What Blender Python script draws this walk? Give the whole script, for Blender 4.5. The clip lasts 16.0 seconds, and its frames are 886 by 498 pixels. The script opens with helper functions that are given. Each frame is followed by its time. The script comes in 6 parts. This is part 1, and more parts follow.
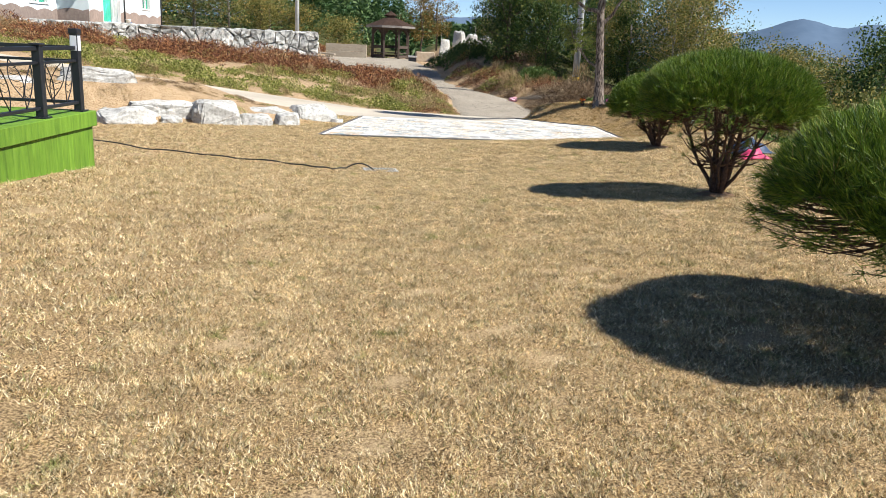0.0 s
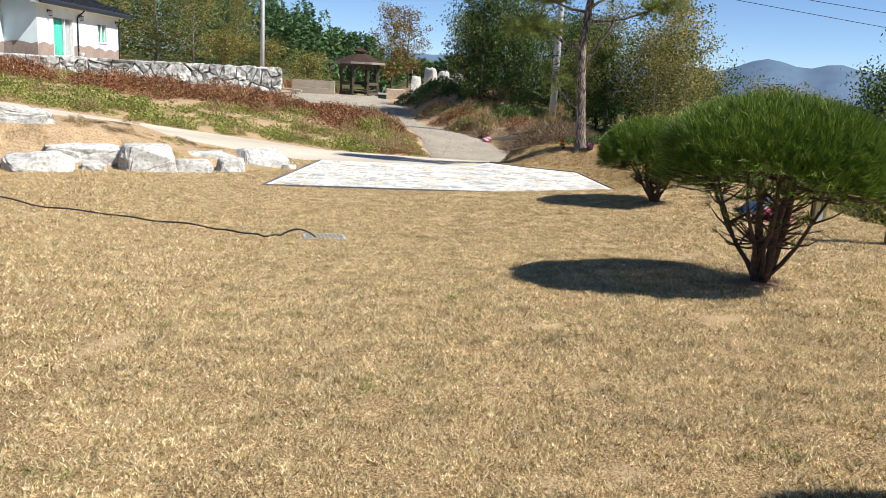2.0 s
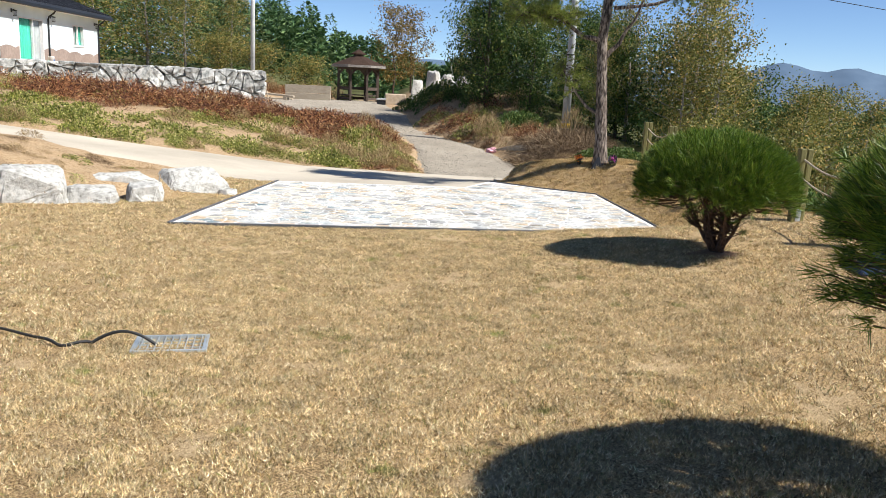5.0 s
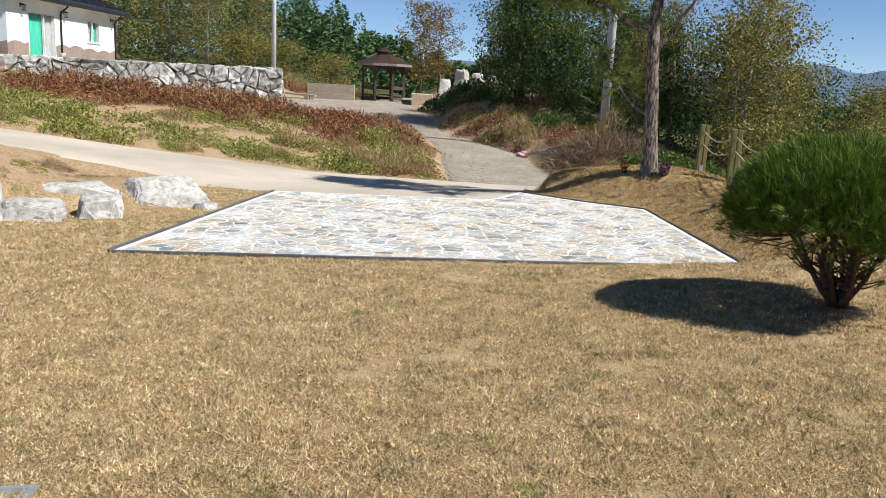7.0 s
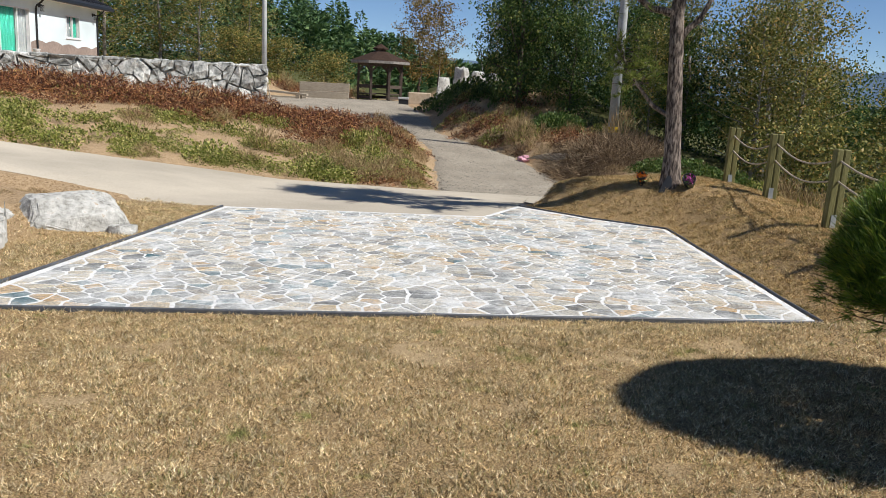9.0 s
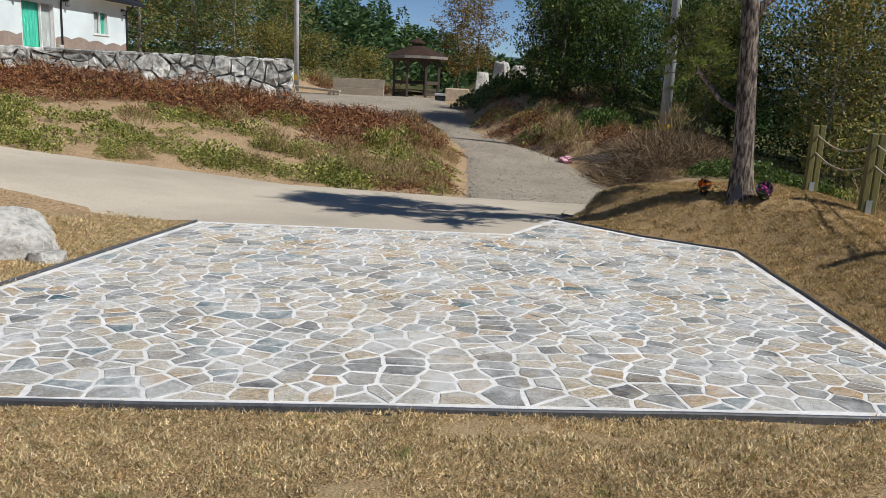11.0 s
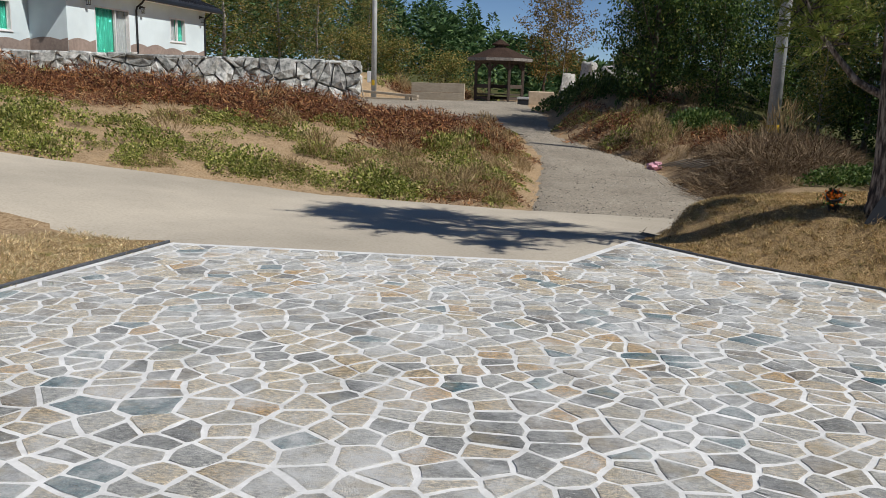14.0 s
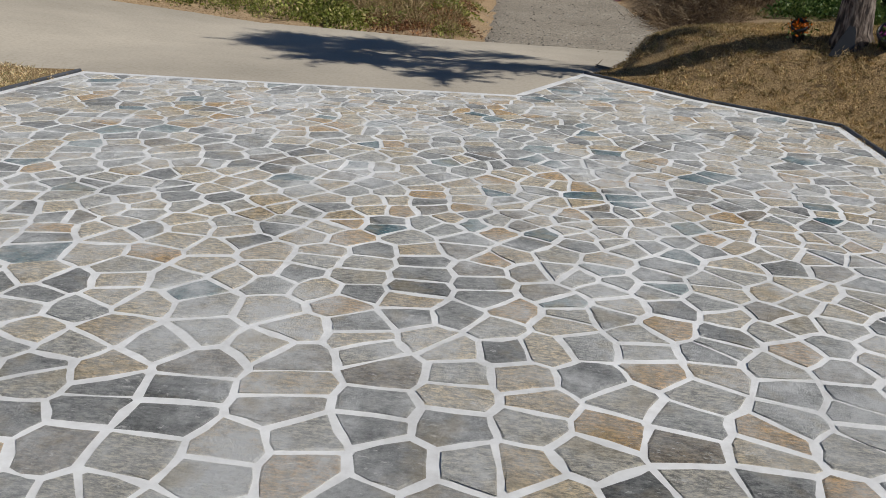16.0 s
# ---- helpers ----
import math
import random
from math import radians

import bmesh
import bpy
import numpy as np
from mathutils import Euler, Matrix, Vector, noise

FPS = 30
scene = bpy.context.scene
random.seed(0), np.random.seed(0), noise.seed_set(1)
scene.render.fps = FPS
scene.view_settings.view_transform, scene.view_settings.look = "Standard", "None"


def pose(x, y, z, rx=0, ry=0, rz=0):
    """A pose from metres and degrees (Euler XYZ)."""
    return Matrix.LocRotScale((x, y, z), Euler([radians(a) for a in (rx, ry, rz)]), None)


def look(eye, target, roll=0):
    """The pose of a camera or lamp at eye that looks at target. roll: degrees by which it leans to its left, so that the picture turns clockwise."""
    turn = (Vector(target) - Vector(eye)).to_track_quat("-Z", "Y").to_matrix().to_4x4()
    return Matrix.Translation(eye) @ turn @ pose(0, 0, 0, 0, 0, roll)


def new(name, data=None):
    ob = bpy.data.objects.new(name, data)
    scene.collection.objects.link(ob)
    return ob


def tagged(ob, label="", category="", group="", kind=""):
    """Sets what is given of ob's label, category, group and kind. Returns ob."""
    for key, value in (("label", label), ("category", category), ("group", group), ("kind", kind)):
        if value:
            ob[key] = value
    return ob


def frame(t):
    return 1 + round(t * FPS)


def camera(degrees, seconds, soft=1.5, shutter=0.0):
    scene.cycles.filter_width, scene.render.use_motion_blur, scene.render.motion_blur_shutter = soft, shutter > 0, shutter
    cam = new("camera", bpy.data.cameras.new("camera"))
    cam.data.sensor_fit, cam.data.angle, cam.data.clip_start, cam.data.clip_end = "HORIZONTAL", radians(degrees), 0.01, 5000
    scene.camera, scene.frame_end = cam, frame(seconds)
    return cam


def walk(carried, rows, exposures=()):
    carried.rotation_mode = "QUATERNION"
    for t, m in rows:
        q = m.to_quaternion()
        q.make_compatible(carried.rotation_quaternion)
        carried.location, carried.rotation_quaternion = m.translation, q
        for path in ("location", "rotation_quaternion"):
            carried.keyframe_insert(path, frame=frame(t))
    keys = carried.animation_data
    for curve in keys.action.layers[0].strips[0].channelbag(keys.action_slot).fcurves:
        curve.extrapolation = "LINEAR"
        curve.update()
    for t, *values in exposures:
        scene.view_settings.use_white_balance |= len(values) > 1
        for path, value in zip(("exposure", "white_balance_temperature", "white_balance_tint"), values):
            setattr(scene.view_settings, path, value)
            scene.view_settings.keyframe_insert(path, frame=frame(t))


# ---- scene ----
cam = camera(57.4, 16.0, 0.7)
PATH = [
    (0, (-0.018, 0.157, 1.461), (-0.018, 2.094, 0.962), 2.6),
    (0.5, (-0.045, 0.587, 1.437), (-0.007, 2.536, 0.989), 3.0),
    (1, (-0.02, 1.162, 1.438), (0.045, 3.119, 1.031), 3.0),
    (1.5, (0.01, 1.828, 1.442), (0.073, 3.785, 1.034), 3.0),
    (2, (0.123, 2.617, 1.483), (0.185, 4.573, 1.071), 3.0),
    (2.5, (0.241, 3.331, 1.482), (0.3, 5.287, 1.069), 3.0),
    (3, (0.349, 4.11, 1.451), (0.404, 6.071, 1.059), 3.0),
    (3.5, (0.495, 4.816, 1.41), (0.55, 6.777, 1.019), 3.0),
    (4, (0.581, 5.547, 1.42), (0.632, 7.507, 1.025), 3.0),
    (4.2, (0.659, 5.825, 1.415), (0.707, 7.784, 1.016), 2.9),
    (6.3, (0.857, 8.555, 1.336), (0.855, 10.514, 0.935), 2.9),
    (6.5, (0.894, 8.82, 1.319), (0.889, 10.78, 0.919), 3.0),
    (7, (0.942, 9.424, 1.29), (0.897, 11.383, 0.889), 2.8),
    (7.5, (1.008, 10.091, 1.271), (0.961, 12.049, 0.869), 2.9),
    (8, (1.078, 10.697, 1.258), (1.028, 12.655, 0.852), 2.9),
    (8.5, (1.117, 11.346, 1.232), (1.061, 13.305, 0.832), 2.9),
    (9, (1.212, 11.924, 1.229), (1.156, 13.883, 0.827), 2.9),
    (9.2, (1.224, 12.132, 1.212), (1.165, 14.09, 0.81), 2.9),
    (11.3, (1.513, 14.511, 1.115), (1.321, 16.458, 0.701), 2.4),
    (11.5, (1.53, 14.704, 1.088), (1.321, 16.65, 0.675), 2.3),
    (12, (1.559, 15.165, 1.041), (1.335, 17.109, 0.625), 2.4),
    (12.5, (1.702, 15.55, 1.022), (1.454, 17.494, 0.621), 2.4),
    (13, (1.76, 15.929, 0.993), (1.483, 17.87, 0.599), 2.3),
    (13.5, (1.78, 16.36, 0.926), (1.42, 18.287, 0.527), 1.9),
    (14, (1.834, 16.716, 0.884), (1.441, 18.635, 0.483), 1.7),
    (14.5, (1.822, 17.005, 0.83), (1.404, 18.918, 0.425), 1.5),
    (15, (1.844, 17.148, 0.807), (1.445, 19.048, 0.327), 1.5),
    (15.1, (1.852, 17.153, 0.806), (1.46, 19.035, 0.255), 1.4),
    (15.5, (1.899, 17.172, 0.794), (1.555, 18.995, 0.048), 1.8),
    (16, (1.917, 17.146, 0.756), (1.661, 18.971, -0.02), 2.8),
]
walk(cam, [(t, look(eye, target, roll)) for t, eye, target, roll in PATH],
     exposures=((0, 0.69, 6400, 10), (4, 0.71, 6400, 10), (7, 0.43, 6400, 10), (9.2, 0.16, 6400, 10), (11.5, -0.16, 6400, 10), (14.5, -0.26, 6400, 10), (15.2, -0.36, 6400, 10), (16, -0.49, 6400, 10)))
# ---- light ----
SUN_DIR = Vector((0.93 * math.cos(radians(48)), -0.37 * math.cos(radians(48)), math.sin(radians(48)))).normalized()
world = bpy.data.worlds.new("sky")
scene.world = world
world.use_nodes = True
wn = world.node_tree.nodes
sky = wn.new("ShaderNodeTexSky")
sky.sky_type, sky.sun_disc = "NISHITA", False
sky.sun_elevation = math.asin(SUN_DIR.z)
sky.sun_rotation = math.atan2(SUN_DIR.x, SUN_DIR.y)
sky.altitude, sky.air_density, sky.dust_density, sky.ozone_density = 300, 0.6, 0.0, 5.0
world.node_tree.links.new(sky.outputs[0], wn["Background"].inputs[0])
wn["Background"].inputs[1].default_value = 0.085
sun = new("sun", bpy.data.lights.new("sun", "SUN"))
sun.data.energy, sun.data.angle, sun.data.color = 5.0, radians(0.5), (1.0, 0.965, 0.90)
sun.matrix_world = look((0, 0, 40), tuple(Vector((0, 0, 40)) - SUN_DIR))


# ---- materials ----
def nodes_of(name):
    m = bpy.data.materials.new(name)
    m.use_nodes = True
    return m, m.node_tree.nodes, m.node_tree.links, m.node_tree.nodes["Principled BSDF"]


def ramp(n, stops):
    r = n.new("ShaderNodeValToRGB")
    while len(r.color_ramp.elements) < len(stops):
        r.color_ramp.elements.new(0.5)
    for e, (p, c) in zip(r.color_ramp.elements, stops):
        e.position, e.color = p, (*c, 1)
    return r


def noise_node(n, l, scale, detail=6, rough=0.6, coord="Object", stretch=None):
    tc = n.new("ShaderNodeTexCoord")
    t = n.new("ShaderNodeTexNoise")
    t.inputs["Scale"].default_value, t.inputs["Detail"].default_value, t.inputs["Roughness"].default_value = scale, detail, rough
    if coord == "World":
        tc = n.new("ShaderNodeNewGeometry")
        coord = "Position"
    if stretch:
        mp = n.new("ShaderNodeMapping")
        mp.inputs["Scale"].default_value = stretch
        l.new(tc.outputs[coord], mp.inputs[0])
        l.new(mp.outputs[0], t.inputs[0])
    else:
        l.new(tc.outputs[coord], t.inputs[0])
    return t


def mixc(n, l, a, b, fac, mode="MIX"):
    m = n.new("ShaderNodeMix")
    m.data_type, m.blend_type = "RGBA", mode
    for sock, v in ((m.inputs[0], fac), (m.inputs[6], a), (m.inputs[7], b)):
        if hasattr(v, "is_linked"):
            l.new(v, sock)
        elif isinstance(v, (int, float)):
            sock.default_value = v
        else:
            sock.default_value = (*v, 1)
    return m.outputs[2]


def surf(name, stops, scale=8, rough=0.8, bump=0.3, metal=0.0, big=1.0, bump_scale=None, stretch=None, vary=0.0, spec=0.5):
    """Two scales of noise for the colour, a third for the relief."""
    m, n, l, p = nodes_of(name)
    t = noise_node(n, l, scale, stretch=stretch)
    r = ramp(n, stops)
    l.new(t.outputs[0], r.inputs[0])
    t2 = noise_node(n, l, scale * 0.13 * big, 3)
    g = ramp(n, [(0.3, (0.72, 0.72, 0.72)), (0.7, (1.12, 1.12, 1.12))])
    l.new(t2.outputs[0], g.inputs[0])
    c = mixc(n, l, r.outputs[0], g.outputs[0], 0.7, "MULTIPLY")
    if vary:
        oi = n.new("ShaderNodeObjectInfo")
        v = ramp(n, [(0, (1 - vary,) * 3), (1, (1 + vary * 0.5,) * 3)])
        l.new(oi.outputs["Random"], v.inputs[0])
        c = mixc(n, l, c, v.outputs[0], 1.0, "MULTIPLY")
    l.new(c, p.inputs["Base Color"])
    p.inputs["Roughness"].default_value, p.inputs["Metallic"].default_value = rough, metal
    p.inputs["Specular IOR Level"].default_value = spec
    if bump:
        b = n.new("ShaderNodeBump")
        b.inputs["Strength"].default_value, b.inputs["Distance"].default_value = bump, 0.02
        t3 = noise_node(n, l, bump_scale or scale * 3, 8, 0.7, stretch=stretch)
        l.new(t3.outputs[0], b.inputs["Height"])
        l.new(b.outputs[0], p.inputs["Normal"])
    return m


def foliage(name, stops, rough=0.6, through_light=0.3, patch=None, spec=0.3, tone=None):
    """Leaves, needles and blades: each island its own shade; some light passes through."""
    m, n, l, p = nodes_of(name)
    g = n.new("ShaderNodeNewGeometry")
    r = ramp(n, stops)
    l.new(g.outputs["Random Per Island"], r.inputs[0])
    c = r.outputs[0]
    if patch:
        t = noise_node(n, l, patch[0], 3, coord="Object")
        k = ramp(n, [(patch[1], (0, 0, 0)), (patch[2], (1, 1, 1))])
        l.new(t.outputs[0], k.inputs[0])
        c = mixc(n, l, c, patch[3], k.outputs[0])
    if tone:
        t = noise_node(n, l, tone[0], 4, 0.7)
        k = ramp(n, [(0.36, (tone[1],) * 3), (0.62, (tone[2],) * 3)])
        l.new(t.outputs[0], k.inputs[0])
        c = mixc(n, l, c, k.outputs[0], 1.0, "MULTIPLY")
        t = noise_node(n, l, tone[0] * 10, 4, 0.7)
        k = ramp(n, [(0.42, (tone[1] * 0.62,) * 3), (0.54, (tone[2],) * 3)])
        l.new(t.outputs[0], k.inputs[0])
        c = mixc(n, l, c, k.outputs[0], 1.0, "MULTIPLY")
    l.new(c, p.inputs["Base Color"])
    p.inputs["Roughness"].default_value = rough
    p.inputs["Specular IOR Level"].default_value = spec
    tr = n.new("ShaderNodeBsdfTranslucent")
    l.new(c, tr.inputs[0])
    mx = n.new("ShaderNodeMixShader")
    mx.inputs[0].default_value = through_light
    l.new(p.outputs[0], mx.inputs[1])
    l.new(tr.outputs[0], mx.inputs[2])
    l.new(mx.outputs[0], n["Material Output"].inputs[0])
    return m


def plain(name, c, rough=0.5, metal=0.0, bump=0.0, spec=0.5):
    d = tuple(v * 0.85 for v in c)
    return surf(name, [(0.35, d), (0.65, c)], 6, rough, bump, metal, spec=spec)


# ---- geometry helpers ----
class Geo:
    """Collects vertices and faces of one mesh."""

    def __init__(self):
        self.v, self.f = [], []

    def add(self, verts, faces):
        k = len(self.v)
        self.v += [tuple(p) for p in verts]
        self.f += [tuple(i + k for i in f) for f in faces]
        return self

    def box(self, x0, y0, z0, x1, y1, z1, m=None, bev=0.0):
        b = min(bev, (x1 - x0) / 3, (y1 - y0) / 3, (z1 - z0) / 3)
        if b <= 0:
            vs = [(x, y, z) for z in (z0, z1) for x, y in ((x0, y0), (x1, y0), (x1, y1), (x0, y1))]
            fs = [(3, 2, 1, 0), (4, 5, 6, 7), (0, 1, 5, 4), (1, 2, 6, 5), (2, 3, 7, 6), (3, 0, 4, 7)]
        else:
            vs, fs = [], []
            for z, i in ((z0, b), (z0 + b, 0), (z1 - b, 0), (z1, b)):
                vs += [(x0 + b, y0 + i, z), (x1 - b, y0 + i, z), (x1 - i, y0 + b, z), (x1 - i, y1 - b, z),
                       (x1 - b, y1 - i, z), (x0 + b, y1 - i, z), (x0 + i, y1 - b, z), (x0 + i, y0 + b, z)]
            for k in range(3):
                for j in range(8):
                    fs.append((8 * k + j, 8 * k + (j + 1) % 8, 8 * k + 8 + (j + 1) % 8, 8 * k + 8 + j))
            fs += [tuple(range(7, -1, -1)), tuple(range(24, 32))]
        if m is not None:
            vs = [m @ Vector(p) for p in vs]
        return self.add(vs, fs)

    def tube(self, pts, radii, seg=8, rough=0.0):
        pts = [Vector(p) for p in pts]
        vs, fs = [], []
        side = Vector((0.31, 0.95, 0.05))
        for i, p in enumerate(pts):
            d = (pts[min(i + 1, len(pts) - 1)] - pts[max(i - 1, 0)]).normalized()
            a = d.cross(side)
            a = a.normalized() if a.length > 1e-4 else d.orthogonal().normalized()
            b = d.cross(a)
            for k in range(seg):
                w = 2 * math.pi * k / seg
                r = radii[i] * (1 + rough * (random.random() - 0.5))
                vs.append(p + (a * math.cos(w) + b * math.sin(w)) * r)
        for i in range(len(pts) - 1):
            for k in range(seg):
                fs.append((i * seg + k, i * seg + (k + 1) % seg, (i + 1) * seg + (k + 1) % seg, (i + 1) * seg + k))
        fs += [tuple(range(seg - 1, -1, -1)), tuple(range((len(pts) - 1) * seg, len(pts) * seg))]
        return self.add(vs, fs)

    def mesh(self, name, smooth=False):
        me = bpy.data.meshes.new(name)
        me.from_pydata(self.v, [], self.f)
        if smooth:
            me.polygons.foreach_set("use_smooth", [True] * len(self.f))
        me.update()
        return me


def mesh_np(name, verts, faces, smooth=False):
    """A mesh straight from arrays; all faces have the same number of corners."""
    me = bpy.data.meshes.new(name)
    verts, faces = np.asarray(verts, dtype=np.float32), np.asarray(faces, dtype=np.int32)
    k = faces.shape[1]
    me.vertices.add(len(verts))
    me.vertices.foreach_set("co", verts.ravel())
    me.loops.add(faces.size)
    me.loops.foreach_set("vertex_index", faces.ravel())
    me.polygons.add(len(faces))
    me.polygons.foreach_set("loop_start", np.arange(len(faces), dtype=np.int32) * k)
    if smooth:
        me.polygons.foreach_set("use_smooth", np.ones(len(faces), dtype=bool))
    me.update(calc_edges=True)
    return me


def part(name, data, material, parent=None, label="", smooth=False):
    if isinstance(data, Geo):
        data = data.mesh(name, smooth)
    ob = new(name, data)
    if not data.materials:
        data.materials.append(material)
    if parent is not None:
        ob.parent = parent
    if label:
        ob["label"] = label
    return ob


def thing(name, m, label, category, group="", kind=""):
    ob = new(name)
    ob.empty_display_size = 0.1
    ob.matrix_world = m
    return tagged(ob, label, category, group, kind)


def unit(v):
    return v / np.maximum(np.linalg.norm(v, axis=1, keepdims=True), 1e-9)


def rand_dirs(rng, n):
    return unit(rng.normal(size=(n, 3)))


def leaf_arrays(rng, centres, axes, length, width):
    """Small folded leaves: four corners each, two triangles."""
    n = len(centres)
    side = unit(np.cross(axes, rand_dirs(rng, n)))
    up = np.cross(side, axes)
    L = (length * rng.uniform(0.7, 1.3, n))[:, None]
    W = (width * rng.uniform(0.7, 1.3, n))[:, None]
    v = np.stack([centres, centres + axes * L * 0.5 + side * W * 0.5 + up * W * 0.15, centres + axes * L, centres + axes * L * 0.5 - side * W * 0.5 + up * W * 0.15], axis=1)
    return v.reshape(-1, 3), np.arange(4 * n).reshape(n, 4)


def blade_arrays(rng, bases, axes, length, width):
    n = len(bases)
    side = unit(np.cross(axes, rand_dirs(rng, n))) * width * 0.5
    v = np.stack([bases - side, bases + side, bases + axes * np.reshape(length, (-1, 1))], axis=1)
    return v.reshape(-1, 3), np.arange(3 * n).reshape(n, 3)


def join_np(pieces):
    vs, fs, k = [], [], 0
    for v, f in pieces:
        vs.append(v)
        fs.append(f + k)
        k += len(v)
    return np.concatenate(vs), np.concatenate(fs)


def clip(poly, nx, ny, c):
    """The part of a polygon where nx x + ny y <= c."""
    out = []
    for i, a in enumerate(poly):
        b = poly[(i + 1) % len(poly)]
        da, db = nx * a[0] + ny * a[1] - c, nx * b[0] + ny * b[1] - c
        if da <= 0:
            out.append(a)
        if (da < 0 < db) or (db < 0 < da):
            w = da / (da - db)
            out.append((a[0] + w * (b[0] - a[0]), a[1] + w * (b[1] - a[1])))
    return out


def voronoi(sites, outline, gap):
    """One polygon for each site, with a joint between neighbours."""
    s = np.array(sites)
    cells = []
    for i, p in enumerate(s):
        d2 = ((s - p) ** 2).sum(axis=1)
        poly = list(outline)
        for j in np.argsort(d2)[1:22]:
            q = s[j]
            nx, ny = (q - p) / math.sqrt(d2[j])
            mid = (p + q) / 2
            poly = clip(poly, nx, ny, nx * mid[0] + ny * mid[1] - gap / 2 * random.uniform(0.7, 1.5))
            if len(poly) < 3:
                break
        clean = []
        for q in poly:
            if not clean or math.dist(q, clean[-1]) > 0.006:
                clean.append(q)
        cells.append(clean if len(clean) > 2 else None)
    return cells


def scatter_sites(rng, outline, spacing, aspect=1.0, least=0.55, most=1.25):
    """Spread points in a polygon, none nearer than a varying spacing."""
    xs, ys = [p[0] for p in outline], [p[1] for p in outline]
    got = np.zeros((0, 2))
    area = (max(xs) - min(xs)) * (max(ys) - min(ys))
    for _ in range(int(area / spacing ** 2 * 14)):
        p = np.array((rng.uniform(min(xs), max(xs)), rng.uniform(min(ys), max(ys))))
        if not bool(inside(p[None, 0], p[None, 1], outline)[0]):
            continue
        if len(got):
            d = got - p
            d[:, 0] /= aspect
            if (d ** 2).sum(axis=1).min() < (spacing * rng.uniform(least, most)) ** 2:
                continue
        got = np.vstack([got, p])
    return got


def inside(x, y, poly):
    x, y = np.asarray(x, float), np.asarray(y, float)
    c = np.zeros(x.shape, bool)
    for i, (x1, y1) in enumerate(poly):
        x2, y2 = poly[(i + 1) % len(poly)]
        if y1 == y2:
            continue
        c ^= ((y1 > y) != (y2 > y)) & (x < (x2 - x1) * (y - y1) / (y2 - y1) + x1)
    return c


def edge_dist(x, y, poly, closed=True):
    x, y = np.asarray(x, float), np.asarray(y, float)
    best = np.full(x.shape, 1e9)
    for i in range(len(poly) if closed else len(poly) - 1):
        (x1, y1), (x2, y2) = poly[i], poly[(i + 1) % len(poly)]
        dx, dy = x2 - x1, y2 - y1
        w = np.clip(((x - x1) * dx + (y - y1) * dy) / (dx * dx + dy * dy), 0, 1)
        best = np.minimum(best, np.hypot(x - x1 - w * dx, y - y1 - w * dy))
    return best


def sstep(a, b, x):
    w = np.clip((x - a) / (b - a), 0, 1)
    return w * w * (3 - 2 * w)


# ---- plan of the ground ----
PAVING = [(-2.81, 17.78), (4.37, 18.95), (4.3, 24.45), (3.2, 25.2), (2.1, 26.35), (1.46, 24.72), (-0.5, 24.42), (-2.54, 24.15)]
ROAD_NEAR = [(3.2, 29.2), (2.25, 26.4), (1.9, 24.6), (1.4, 24.2), (-0.5, 23.9), (-2.3, 23.7), (-2.6, 24.1), (-3.0, 24.15), (-5.0, 24.5), (-8.0, 24.6), (-14.0, 23.6), (-30.0, 20.0)]
ROAD_FAR = [(4.0, 31.6), (0.3, 30.7), (-2.3, 30.5), (-4.2, 30.0), (-7.0, 28.7), (-10.0, 27.8), (-14.0, 27.2), (-30.0, 24.5)]
ROAD = ROAD_NEAR + ROAD_FAR[::-1]
TRACK_L = [(0.5, 30.2), (0.3, 34.5), (-0.2, 40.0), (-1.4, 45.0), (-3.5, 46.0), (-6.3, 47.0), (-12.0, 50.0), (-15.0, 60.0)]
TRACK_R = [(3.6, 30.8), (3.9, 34.3), (2.7, 39.4), (-0.2, 45.0), (-0.8, 50.0), (-2.2, 56.0), (-3.0, 64.0)]
TRACK = TRACK_L + TRACK_R[::-1]
WALL_A, WALL_B = Vector((-7.4, 45.6)), Vector((-23.6, 39.2))
PROFILE = ((-40, 0.6), (-10, 0.12), (0, 0.0), (4, -0.05), (7.7, -0.17), (10, -0.33), (12.5, -0.54), (15, -0.60), (18, -0.65), (20, -0.715), (24, -0.82), (30, -1.1), (34, -1.3), (40, -1.0), (46, -0.6), (52, -0.1), (60, 0.0), (90, 0.0))


def profile(y):
    py = [p[0] for p in PROFILE]
    pz = [p[1] for p in PROFILE]
    return sum(np.interp(y + o, py, pz) for o in (-1.5, -0.75, 0, 0.75, 1.5)) / 5


def paving_z(x, y):
    return -0.206 - 0.003 * x - 0.0256 * y


def road_z(x, y):
    plane = -0.79 - 0.05 * (y - 23.8) - 0.03 * (x + 2.46) + 0.085 * np.maximum(-3 - x, 0)
    w = np.where(inside(x, y, PAVING), 0.0, sstep(0.0, 3.0, edge_dist(x, y, PAVING)))
    return plane * w + (paving_z(x, y) - 0.004) * (1 - w)


def track_z(x, y):
    z = np.interp(y, [24, 31, 36, 41, 45.5, 50, 56, 70], [-1.1, -1.3, -1.28, -1.0, -0.75, -0.3, -0.05, 0.0])
    w = sstep(31.0, 35.0, y)
    return z * w + (road_z(x, y) - 0.012) * (1 - w)


